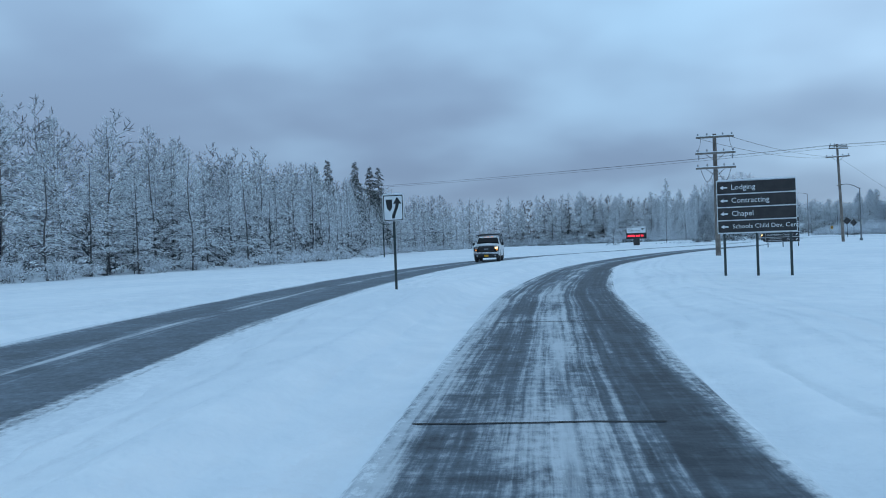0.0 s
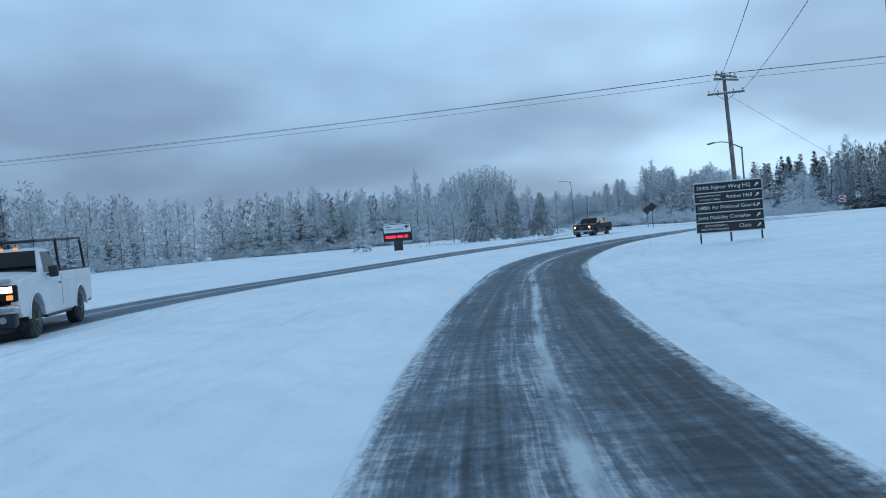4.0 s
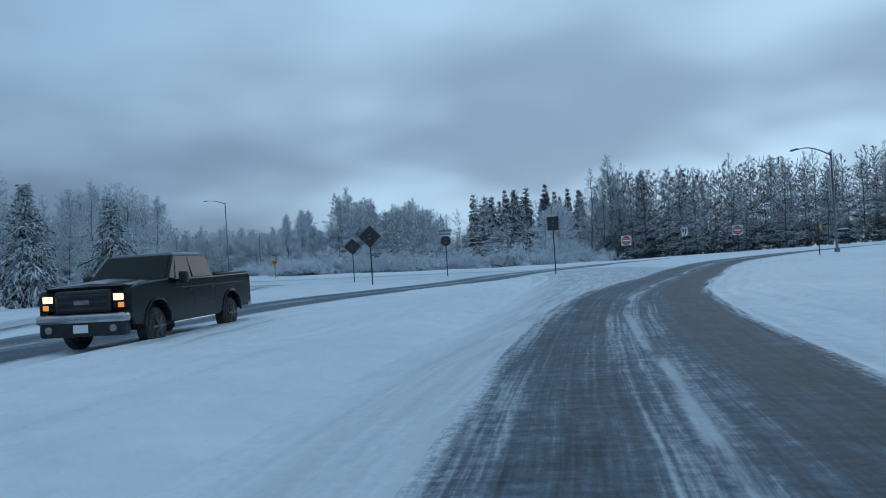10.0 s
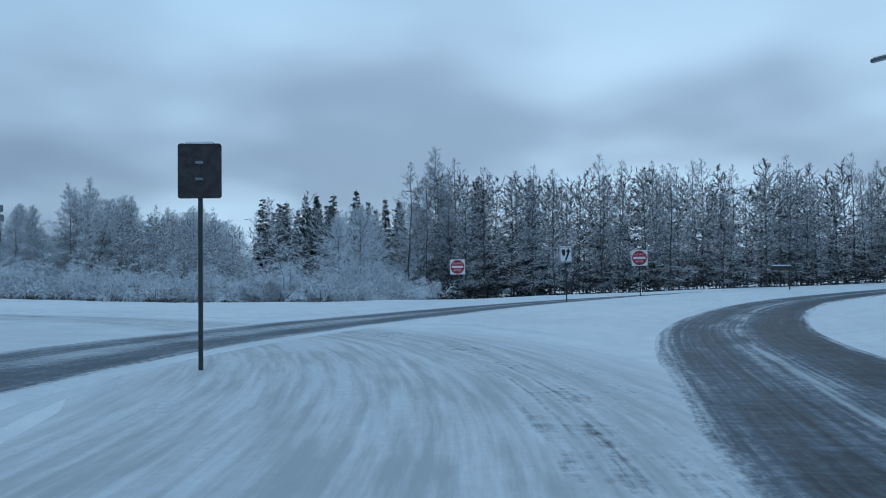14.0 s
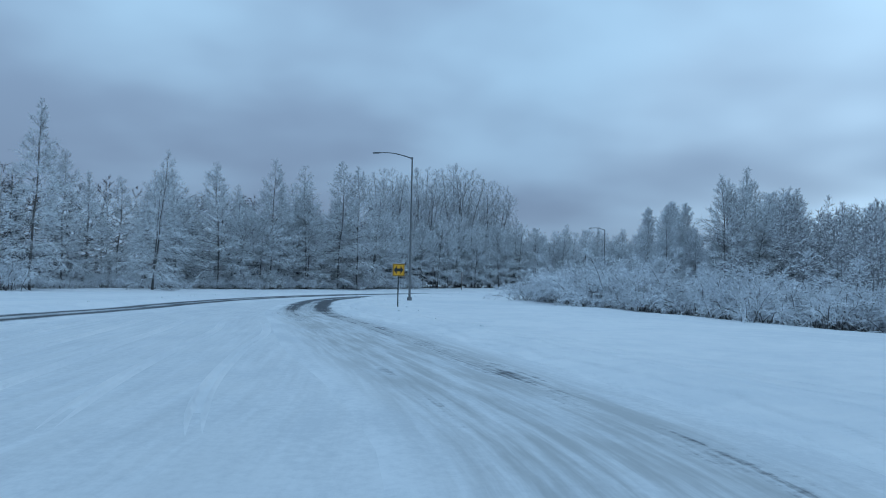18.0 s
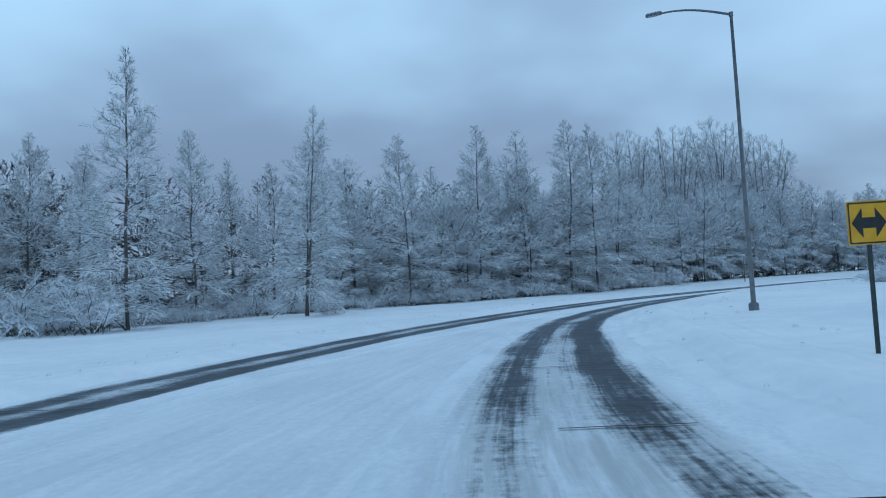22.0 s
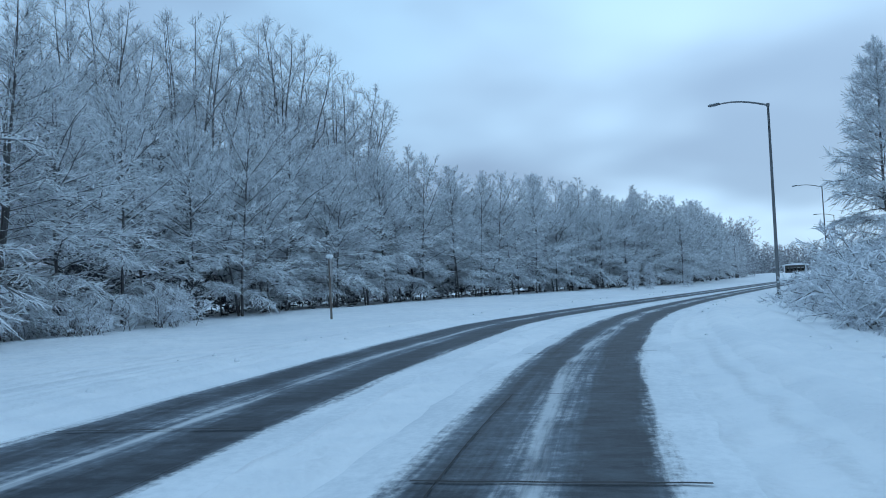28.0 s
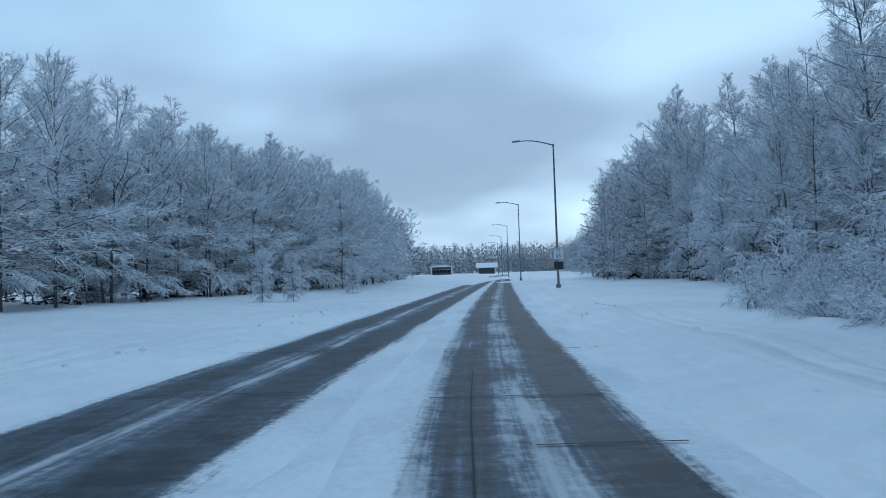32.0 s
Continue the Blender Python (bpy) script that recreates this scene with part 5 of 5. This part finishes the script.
figure(top, "emblem", [(0.85, 0.1), (0.95, 0.32), (1.1, 0.26), (1.22, 0.42), (1.34, 0.26), (1.48, 0.32), (1.5, 0.12), (1.3, 0.14), (1.2, -0.18), (1.1, 0.1)], M_BLACK, 2.75, -0.2)
part("snow_cap", box(3.5, 0.46, 0.08, (0, 0.1, 3.37), 0.03), M_SNOW, ob)

# ---- vehicles ----

M_RIM = plain("dull_grimy_rim", (0.05, 0.048, 0.045), (0.12, 0.11, 0.10), 6, 0.5)


def loft(sections, bm=None):
    """Skins a row of closed sections with the same number of points."""
    own = bm or bmesh.new()
    rings = [[own.verts.new(p) for p in s] for s in sections]
    n = len(rings[0])
    for a, b in zip(rings, rings[1:]):
        for j in range(n):
            own.faces.new((a[j], a[(j + 1) % n], b[(j + 1) % n], b[j]))
    own.faces.new(rings[0][::-1])
    own.faces.new(rings[-1])
    bmesh.ops.recalc_face_normals(own, faces=own.faces)
    return own


def body_section(y, w, z0, z1, shoulder, tuck=0.06, crown=0.03):
    """A rounded section of the lower body at y: local -y is the nose."""
    h = w / 2
    return [(-h + tuck, y, z0), (-h, y, z0 + 0.16), (-h, y, z1 - shoulder), (-h + 0.05, y, z1 - 0.03), (-h + 0.2, y, z1), (0, y, z1 + crown),
            (h - 0.2, y, z1), (h - 0.05, y, z1 - 0.03), (h, y, z1 - shoulder), (h, y, z0 + 0.16), (h - tuck, y, z0)]


def pickup(m, name, label, paint, crew, rack, lights):
    ob = thing(name, m, label, "pickup truck")
    W = 2.02
    nose, cowl, axles = -2.95, -1.42, (-1.92, 1.72)
    cab_end = 0.9 if crew else 0.15
    # core, bonnet and the two pressed sides with their wheel openings
    part("body", loft([body_section(nose + 0.12, 1.56, 0.62, 1.24, 0.1), body_section(nose + 0.6, 1.60, 0.60, 1.30, 0.1), body_section(cowl, 1.60, 0.60, 1.36, 0.1), body_section(2.85, 1.60, 0.60, 1.30, 0.08, crown=0.0)]), M_BLACK, ob)
    part("bonnet", loft([body_section(nose + 0.06, 1.70, 1.16, 1.27, 0.05, 0.02, 0.02), body_section(nose + 0.25, 1.84, 1.16, 1.345, 0.05, 0.02, 0.04), body_section(nose + 0.9, 1.88, 1.18, 1.40, 0.05, 0.02, 0.06), body_section(cowl + 0.12, 1.88, 1.2, 1.43, 0.05, 0.02, 0.05)]), paint, ob, smooth=False)
    for sg in (-1, 1):
        line = [(-2.80, 0.52), (-2.93, 0.70), (-2.93, 1.16), (-2.86, 1.27), (-2.55, 1.34), (cowl, 1.405), (-0.6, 1.385), (cab_end, 1.385), (2.88, 1.405), (2.97, 1.36), (2.97, 0.64), (2.55, 0.54)]
        for y in axles[::-1]:
            line += [(y + 0.52 * math.cos(radians(4 + 172 * i / 14)), 0.46 + 0.52 * math.sin(radians(4 + 172 * i / 14))) for i in range(15)]
            line += [(1.0, 0.44), (-1.2, 0.44)] if y > 0 else []
        bm = plate(line, 0.20, m=Matrix.Translation((sg * (W / 2 - 0.10), 0, 0)) @ Matrix.Rotation(radians(90), 4, "Z"))
        bmesh.ops.bevel(bm, geom=[e for e in bm.edges if abs(e.verts[0].co.x - e.verts[1].co.x) < 0.01], offset=0.035, segments=2, affect="EDGES", profile=0.5)
        wing = part("side_panel", bm, paint, ob)
        for y in axles:
            part("arch_lip", tube([(sg * (W / 2 + 0.005), y + 0.53 * math.cos(radians(180 * i / 14)), 0.46 + 0.53 * math.sin(radians(180 * i / 14))) for i in range(15)], 0.03, 6), paint, wing)
        part("crease", box(0.014, 4.3, 0.03, (sg * (W / 2 + 0.002), 0.3, 1.17), 0.006), paint, wing)
    part("bed", box(W - 0.34, 2.95 - cab_end - 0.25, 0.06, (0, (cab_end + 2.95) / 2, 1.335), 0.01), M_BLACK, ob)
    for sg in (-1, 1):
        part("bed_rail", box(0.15, 2.95 - cab_end - 0.1, 0.045, (sg * (W / 2 - 0.10), (cab_end + 2.95) / 2, 1.415), 0.015), M_BLACK, ob)
    part("tailgate", box(W - 0.24, 0.08, 0.72, (0, 2.95, 1.04), 0.02), paint, ob)
    # cabin
    roof = 1.97
    cab = bmesh.new()
    low = [(-W / 2 + 0.05, cowl + 0.05, 1.36), (W / 2 - 0.05, cowl + 0.05, 1.36), (W / 2 - 0.05, cab_end, 1.33), (-W / 2 + 0.05, cab_end, 1.33)]
    mid = [(-0.80, cowl + 0.62, roof - 0.06), (0.80, cowl + 0.62, roof - 0.06), (0.80, cab_end - 0.14, roof - 0.06), (-0.80, cab_end - 0.14, roof - 0.06)]
    up = [(-0.68, cowl + 0.78, roof), (0.68, cowl + 0.78, roof), (0.68, cab_end - 0.25, roof), (-0.68, cab_end - 0.25, roof)]
    r = [[cab.verts.new(p) for p in s] for s in (low, mid, up)]
    for a, b in zip(r, r[1:]):
        for j in range(4):
            cab.faces.new((a[j], a[(j + 1) % 4], b[(j + 1) % 4], b[j]))
    cab.faces.new(r[2])
    cab.faces.new(r[0][::-1])
    bmesh.ops.recalc_face_normals(cab, faces=cab.faces)
    bmesh.ops.bevel(cab, geom=list(cab.edges), offset=0.035, segments=2, affect="EDGES", profile=0.5)
    part("cab", cab, paint, ob)

    def pane(name, pts, out):
        pts = [Vector(p) + Vector(out) for p in pts]
        c = sum(pts, Vector()) / len(pts)
        pts = [c + (p - c) * 0.93 for p in pts]
        return add_mesh(name, pts, [tuple(range(len(pts)))], M_GLASS, ob)
    pane("windscreen", [low[0], low[1], mid[1], mid[0]], (0, -0.012, 0.008))
    pane("rear_window", [low[3], low[2], mid[2], mid[3]], (0, 0.012, 0.006))
    splits = [cowl + 0.34, -0.28, cab_end - 0.06] if crew else [cowl + 0.34, cab_end - 0.06]
    for sg, (lo, hi) in ((-1, (low[0], mid[0])), (1, (low[1], mid[1]))):
        for a, b in zip(splits, splits[1:]):
            top = hi[2] - 0.03
            ya = max(a, hi[1] - 0.02)
            xs, xt = lo[0], hi[0]
            pane("side_window", [(xs, a + 0.04, 1.37), (xs, b - 0.04, 1.37), (xt, b - 0.10, top), (xt, ya + 0.06, top)], (sg * 0.012, 0, 0.004))
            part("door_handle", box(0.03, 0.16, 0.035, (sg * (W / 2 + 0.005), b - 0.18, 1.12), 0.008), M_BLACK, ob)
            part("door_gap", box(0.006, 0.012, 0.66, (sg * (W / 2 + 0.001), b, 0.92)), M_BLACK, ob)
        mir = part("mirror", box(0.20, 0.14, 0.26, (sg * (W / 2 + 0.14), cowl + 0.42, 1.40), 0.04), M_BLACK, ob)
        part("mirror_arm", box(0.14, 0.05, 0.05, (sg * (W / 2 + 0.02), cowl + 0.42, 1.34), 0.01), M_BLACK, mir)
        for y in axles:
            wheel = part("wheel", tube([(sg * (W / 2 - 0.30), y, 0.40), (sg * (W / 2 - 0.26), y, 0.40), (sg * (W / 2 - 0.07), y, 0.40), (sg * (W / 2 - 0.02), y, 0.40)], [0.36, 0.40, 0.40, 0.35], 26), M_RUBBER, ob)
            part("rim", tube([(sg * (W / 2 - 0.05), y, 0.40), (sg * (W / 2 - 0.015), y, 0.40)], [0.26, 0.24], 20), M_BLACK, wheel)
            for i in range(6):
                c, q = math.cos(radians(60 * i)), math.sin(radians(60 * i))
                part("spoke", tube([(sg * (W / 2 - 0.005), y, 0.40), (sg * (W / 2 - 0.012), y + 0.235 * c, 0.40 + 0.235 * q)], [0.045, 0.032], 6), M_RIM, wheel)
            part("hub", tube([(sg * (W / 2 - 0.03), y, 0.40), (sg * (W / 2 + 0.02), y, 0.40)], [0.08, 0.06], 12), M_RIM, wheel)
        lit = lights != "one" or sg > 0
        lamp = part("headlight", box(0.36, 0.16, 0.34, (sg * 0.79, nose + 0.06, 1.02), 0.04), M_GLASS, ob)
        for z, mat in ((1.10, M_HEAD if lit else M_GLASSY), (0.94, M_AMBER)):
            part("bulb", box(0.22 if z > 1 else 0.13, 0.02, 0.13 if z > 1 else 0.10, (sg * (0.77 if z > 1 else 0.82), nose - 0.025, z), 0.009), mat, lamp)
        part("turn_lamp", box(0.05, 0.14, 0.26, (sg * 0.965, nose + 0.12, 1.02), 0.02), M_AMBER, lamp)
        part("fog_lamp", tube([(sg * 0.70, nose - 0.16, 0.50), (sg * 0.70, nose - 0.10, 0.50)], 0.07, 12), M_GLASSY, ob)
        part("tail_lamp", box(0.12, 0.06, 0.36, (sg * 0.93, 2.97, 1.02), 0.02), M_RED, ob)
        part("side_step", box(0.10, 2.0, 0.06, (sg * (W / 2 - 0.02), -0.3, 0.42), 0.02), M_CHROME if crew else M_BLACK, ob)
    grille = part("grille", box(1.22, 0.16, 0.46, (0, nose + 0.02, 1.03), 0.06), M_BLACK, ob)
    for k in range(3):
        part("grille_bar", box(1.06, 0.04, 0.045, (0, nose - 0.06, 0.89 + 0.13 * k), 0.01), M_BACK, grille)
    part("badge", box(0.34, 0.02, 0.09, (0, nose - 0.075, 1.02), 0.01), M_GALV, grille)
    bumper = part("front_bumper", box(1.98, 0.22, 0.19, (0, nose - 0.05, 0.70), 0.06), M_CHROME, ob)
    part("air_dam", box(1.86, 0.26, 0.30, (0, nose + 0.0, 0.49), 0.06), M_BLACK, ob)
    part("number_plate", box(0.32, 0.02, 0.16, (0, nose - 0.15, 0.50), 0.006), M_YELLOW if rack else M_WHITE, bumper)
    part("rear_bumper", box(1.9, 0.18, 0.2, (0, 3.05, 0.6), 0.04), M_CHROME, ob)
    part("underbody", box(1.5, 4.6, 0.2, (0, 0.2, 0.46), 0.02), M_BLACK, ob)
    if rack:
        rk = part("ladder_rack", tube([(-0.86, -1.2, 2.10), (-0.86, 2.6, 2.22)], 0.035, 6), M_BLACK, ob)
        part("rack_bar", tube([(0.86, -1.2, 2.10), (0.86, 2.6, 2.22)], 0.035, 6), M_BLACK, rk)
        for y, z in ((-1.2, 2.10), (-0.4, 2.13), (0.3, 2.15), (1.4, 2.18), (2.6, 2.22)):
            part("rack_bar", tube([(-0.9, y, z), (0.9, y, z)], 0.035, 6), M_BLACK, rk)
        for sg in (-1, 1):
            for y0, y1 in ((0.3, 0.35), (2.6, 2.78)):
                part("rack_post", tube([(sg * 0.88, y0, 2.17), (sg * 0.92, y1, 1.30)], 0.035, 6), M_BLACK, rk)
        for x in (-0.3, 0.0, 0.3):
            part("marker_lamp", box(0.1, 0.08, 0.05, (x, cowl + 0.72, roof), 0.015), M_AMBER, ob)
    return ob


M_PAINT_W = plain("white_car_paint", (0.62, 0.64, 0.66), (0.72, 0.73, 0.75), 1.2, 0.3)


def b_paint(k, b, c1=(0.01, 0.01, 0.01), c2=(0.02, 0.02, 0.02)):
    """Glossy paint with road grime low on the panels."""
    p = k.n("ShaderNodeTexCoord").outputs["Object"]
    f = k.noise(p, 2.2, 5, 0.65)
    grime = k.math("MULTIPLY", k.smooth(k.math("ADD", k.xyz(p)[2], k.math("MULTIPLY", k.math("SUBTRACT", f, 0.5), 0.9)), 0.4, 1.0, 0.55, 0.0), f)
    k.put(b, "Base_Color", k.mix(grime, k.mix(f, c1, c2), (0.085, 0.085, 0.085)))
    k.put(b, "Roughness", k.math("ADD", 0.16, k.math("MULTIPLY", grime, 0.9)))
    k.put(b, "Specular_IOR_Level", 0.30)


M_PAINT_D = material("dark_grey_green_car_paint", b_paint, c1=(0.003, 0.006, 0.006), c2=(0.007, 0.011, 0.011))
pickup(pose(-9.9, 40.3, 0.02, 0, 0, 6) @ Matrix.Scale(1.13, 4), "white_pickup", "white work pickup with a black ladder rack, headlight lit", M_PAINT_W, False, True, "one")
pickup(pose(25.75, 109.1, 0.03, 0, 0, -37) @ Matrix.Scale(1.13, 4), "dark_pickup", "dark grey crew-cab pickup with lit headlights on the road", M_PAINT_D, True, False, "both")

# ---- gate buildings at the end of the road ----
M_WALLB = plain("dark_timber_wall", (0.06, 0.055, 0.05), (0.10, 0.09, 0.08), 1.0, 0.8)


def gatehouse(x, y, yaw, w, d, h, rise, label):
    ob = stand("gatehouse", x, y, yaw, label, "building")
    part("wall", box(w * 0.86, d * 0.8, h, (0, 0, h / 2), 0.03), M_WALLB, ob)
    e = 0.5
    sec = [(-w / 2 - e, h), (w / 2 + e, h), (w / 2 + e, h + 0.3), (w * 0.12, h + 0.3 + rise), (-w * 0.12, h + 0.3 + rise), (-w / 2 - e, h + 0.3)]
    part("roof", plate(sec, d + 1.0), M_SNOW, ob)
    for k in range(-2, 3):
        win = part("window", box(w * 0.1, 0.06, 1.1, (k * w * 0.16, -d * 0.4 - 0.02, 1.5), 0.01), M_GLASS, ob)
        part("frame", box(w * 0.1 + 0.16, 0.05, 0.1, (k * w * 0.16, -d * 0.4 - 0.03, 2.1), 0.01), M_WHITE, win)
    for k in (-1, 1):
        part("column", box(0.4, 0.4, h, (k * w * 0.46, -d * 0.42, h / 2), 0.02), M_WHITE, ob)


gatehouse(254.5, 542.5, -38, 9.0, 6, 3.2, 0.5, "low dark gatehouse under a flat snowy roof")
gatehouse(273, 536, 52, 11.5, 8, 2.7, 1.8, "gate building with a pitched roof under thick snow")

# ---- cracks in the asphalt, ridges and tracks in the snow ----
M_CRACK = plain("black_crack", (0.012, 0.012, 0.013), (0.03, 0.03, 0.032), 3, 0.8)
M_PACKED = plain("pressed_snow", (0.72, 0.75, 0.78), (0.82, 0.84, 0.86), 0.8, 0.6, 0.0, 0.3)
ROADS = [o for o in scene.collection.objects if o.name.split(".")[0] == "road"]


def strip_along(line, widths, lift, mat, name, parent=None, label="", kind="", category=""):
    """A low ridge or strip over the ground along a line: rows of offset and height."""
    a = np.asarray(line, float)
    d = np.gradient(a, axis=0)
    d /= np.linalg.norm(d, axis=1)[:, None]
    nrm = np.stack([d[:, 1], -d[:, 0]], 1)
    v = []
    for off, z in widths:
        p = a + nrm * off
        end = np.minimum(1, np.minimum(np.arange(len(a)), np.arange(len(a))[::-1]) / 8.0)
        v.append(np.column_stack([p, lift(p[:, 0], p[:, 1]) + ((z + 0.08) * end - 0.08 if category.startswith(("snow", "tyre")) else z)]))
    n, m = len(a), len(v)
    f = [(c * n + i, (c + 1) * n + i, (c + 1) * n + i + 1, c * n + i + 1) for c in range(m - 1) for i in range(n - 1)]
    ob = add_mesh(name, np.vstack(v), f, mat, parent, smooth=True)
    if ob.data.polygons[0].normal.z < 0:
        ob.data.flip_normals()
    return tagged(ob, label, category, "", kind) if label else ob


def cracks(lane, road, start, end, gap, rng, reach):
    run = np.concatenate([[0], np.cumsum(np.linalg.norm(np.diff(lane[:, :2], axis=0), axis=1))])
    s = start
    while s < end:
        i = min(int(np.searchsorted(run, s)), len(lane) - 2)
        d = lane[i + 1, :2] - lane[i, :2]
        d /= np.linalg.norm(d)
        nrm = np.array([d[1], -d[0]])
        half = lane[i, 2]
        a, b = sorted((rng.uniform(-1.25, -0.7) * half * reach, rng.uniform(0.7, 1.25) * half * reach))
        if rng.uniform() < 0.25:
            a = rng.uniform(-0.2, 0.3) * half
        t = np.linspace(a, b, 12)
        wob = np.cumsum(rng.normal(size=12)) * 0.012
        line = lane[i, :2] + nrm * t[:, None] + d * wob[:, None]
        w = rng.uniform(0.012, 0.03)
        strip_along(line, ((-w, 0.040), (w, 0.040)), dip, M_CRACK, "crack", road)
        s += gap * rng.uniform(0.45, 1.6)


rng = np.random.default_rng(21)
cracks(LANES[3], ROADS[2], 34, 165, 4.2, rng, 1.0)
cracks(LANES[4], ROADS[3], 48, 190, 5.5, rng, 1.0)
cracks(LANES[0], ROADS[0], 38, 80, 9.0, rng, 0.8)


def beside(lane, off, lo, hi, step=1):
    """A line that runs beside a lane, off metres to its right, between two heights of y."""
    a = lane[:, :2]
    d = np.gradient(a, axis=0)
    d /= np.linalg.norm(d, axis=1)[:, None]
    p = a + np.stack([d[:, 1], -d[:, 0]], 1) * (off if np.isscalar(off) else off(np.arange(len(a)))[:, None])
    return p[(p[:, 1] > lo) & (p[:, 1] < hi)][::step]


def ground_arr(x, y):
    return ground_height(x, y)


def ridge(line, w, h, label):
    rows = [(-w, -0.05), (-w * 0.5, h * 0.55), (-w * 0.1, h), (w * 0.35, h * 0.7), (w, -0.05)]
    p = spline([(*q, 0) for q in line], 0.5)[:, :2]
    strip_along(p, rows, ground_arr, M_SNOW, "snow_ridge", None, label, "structure", "snow bank")


L_RIDGE = "low ridge of ploughed snow along the road"
ridge(beside(LANES[0], -3.3, -38, 60, 2), 0.55, 0.08, L_RIDGE)
ridge(beside(LANES[0], 2.3, -38, 96, 2), 0.5, 0.10, L_RIDGE)
ridge(beside(LANES[1], -2.7, -30, 120, 2), 0.5, 0.10, L_RIDGE)
ridge(beside(LANES[4], -2.2, 165, 340, 2), 0.7, 0.14, L_RIDGE)
ridge(beside(LANES[3], 3.4, 172, 330, 2), 0.6, 0.10, L_RIDGE)
ridge([(38, 111.5), (44, 118.5), (49.5, 125), (53, 130.5), (53.6, 132.6), (52, 133.4)], 0.35, 0.09, "ridge of snow round the tip of the traffic island")


ridge([(59, 255.5), (61.2, 260), (64, 264.5), (68.5, 270.2), (72, 275), (76.6, 280.4), (83, 287.3), (90, 295)], 0.9, 0.22, "bumpy bank of ploughed snow before the hedge")
# long cracks where the strips of asphalt meet
for lane, off, lo, hi, road in ((LANES[4], 1.55, 240, 272, ROADS[3]), (LANES[4], 0.3, 190, 224, ROADS[3]), (LANES[3], -0.72, 240, 290, ROADS[2])):
    line = beside(lane, off, lo, hi)
    line = line + np.cumsum(rng.normal(size=line.shape), axis=0) * 0.02
    i = 0
    while i < len(line) - 4:
        n = int(rng.integers(4, 9))
        w = rng.uniform(0.005, 0.012)
        strip_along(line[i:i + n], ((-w, 0.034), (w, 0.034)), dip, M_CRACK, "crack", road)
        i += n + int(rng.integers(1, 7))


def tyre_track(line, w=0.14):
    """A pressed groove between two low shoulders of pushed-up snow."""
    p = spline([(*q, 0) for q in line], 0.6)[:, :2]
    strip_along(p, ((-w * 4.5, -0.05), (-w * 1.6, 0.07), (-w * 0.8, 0.025), (w * 0.8, 0.025), (w * 1.6, 0.065), (w * 4.5, -0.05)), ground_arr, M_SNOW, "tyre_track", None, "shallow tyre track pressed into the snow", "structure", "tyre track")


for off in (4.3, 6.0, 7.8):
    tyre_track(beside(LANES[3], off, 222 + off * 2, 268 + off * 4, 3))
for k in range(3):
    tyre_track([(70 + 5 * k, 138), (80 + 4 * k, 143 - k), (92 + 3 * k, 144 - 2 * k)], 0.12)
for k in range(6):
    x0 = 45.5 + 1.9 * k
    tyre_track([(x0 + 2.5, 150), (x0 + 1.6 - 0.3 * k, 156), (x0 - 0.4 - 0.3 * k, 163), (x0 - 2.6 - 0.2 * k, 170), (x0 - 4.6 - 0.4 * k, 178)], 0.055)
for off in (4.4, 6.2):
    tyre_track(beside(LANES[0], off, 60 + off, 118 - off * 2, 3), 0.12)
tyre_track(beside(LANES[0], -4.6, 20, 70, 3), 0.12)


def clods(n, place, size, rng, label):
    """Loose lumps of snow thrown up by the plough."""
    v, f = [], []
    for _ in range(n):
        x, y = place(rng)
        r = size * rng.uniform(0.4, 1.5)
        z = h_at(x, y) + r * 0.2
        base = len(v)
        for zz, rr in ((-0.6, 0.8), (0.1, 1.0), (0.7, 0.55)):
            v += [(x + rr * r * math.cos(a) * rng.uniform(0.75, 1.2), y + rr * r * math.sin(a) * rng.uniform(0.75, 1.2), z + zz * r) for a in [2 * math.pi * k / 6 for k in range(6)]]
        for a in (0, 6):
            f += [(base + a + k, base + a + (k + 1) % 6, base + a + 6 + (k + 1) % 6, base + a + 6 + k) for k in range(6)]
        f.append(tuple(base + 12 + k for k in range(6)))
    ob = add_mesh("snow_clods", v, f, M_SNOW, smooth=True)
    tagged(ob, label, "snow", kind="stuff")


def by_opposite(rng):
    a = LANES[4][rng.integers(20, 130)]
    return a[0] - rng.uniform(2.2, 5.5), a[1] + rng.uniform(-1, 1)


def by_road(rng):
    a = LANES[3][rng.integers(14, 110)]
    return a[0] + rng.uniform(2.6, 6.5), a[1] + rng.uniform(-1, 1)


def by_spruce(rng):
    return rng.uniform(6, 34), 137 + rng.uniform(-3, 3)


clods(110, by_opposite, 0.06, rng, "loose lumps of snow along the far verge")
clods(90, by_road, 0.06, rng, "loose lumps of snow along the near verge")
clods(60, by_spruce, 0.28, rng, "heaped lumps of ploughed snow before the spruces")
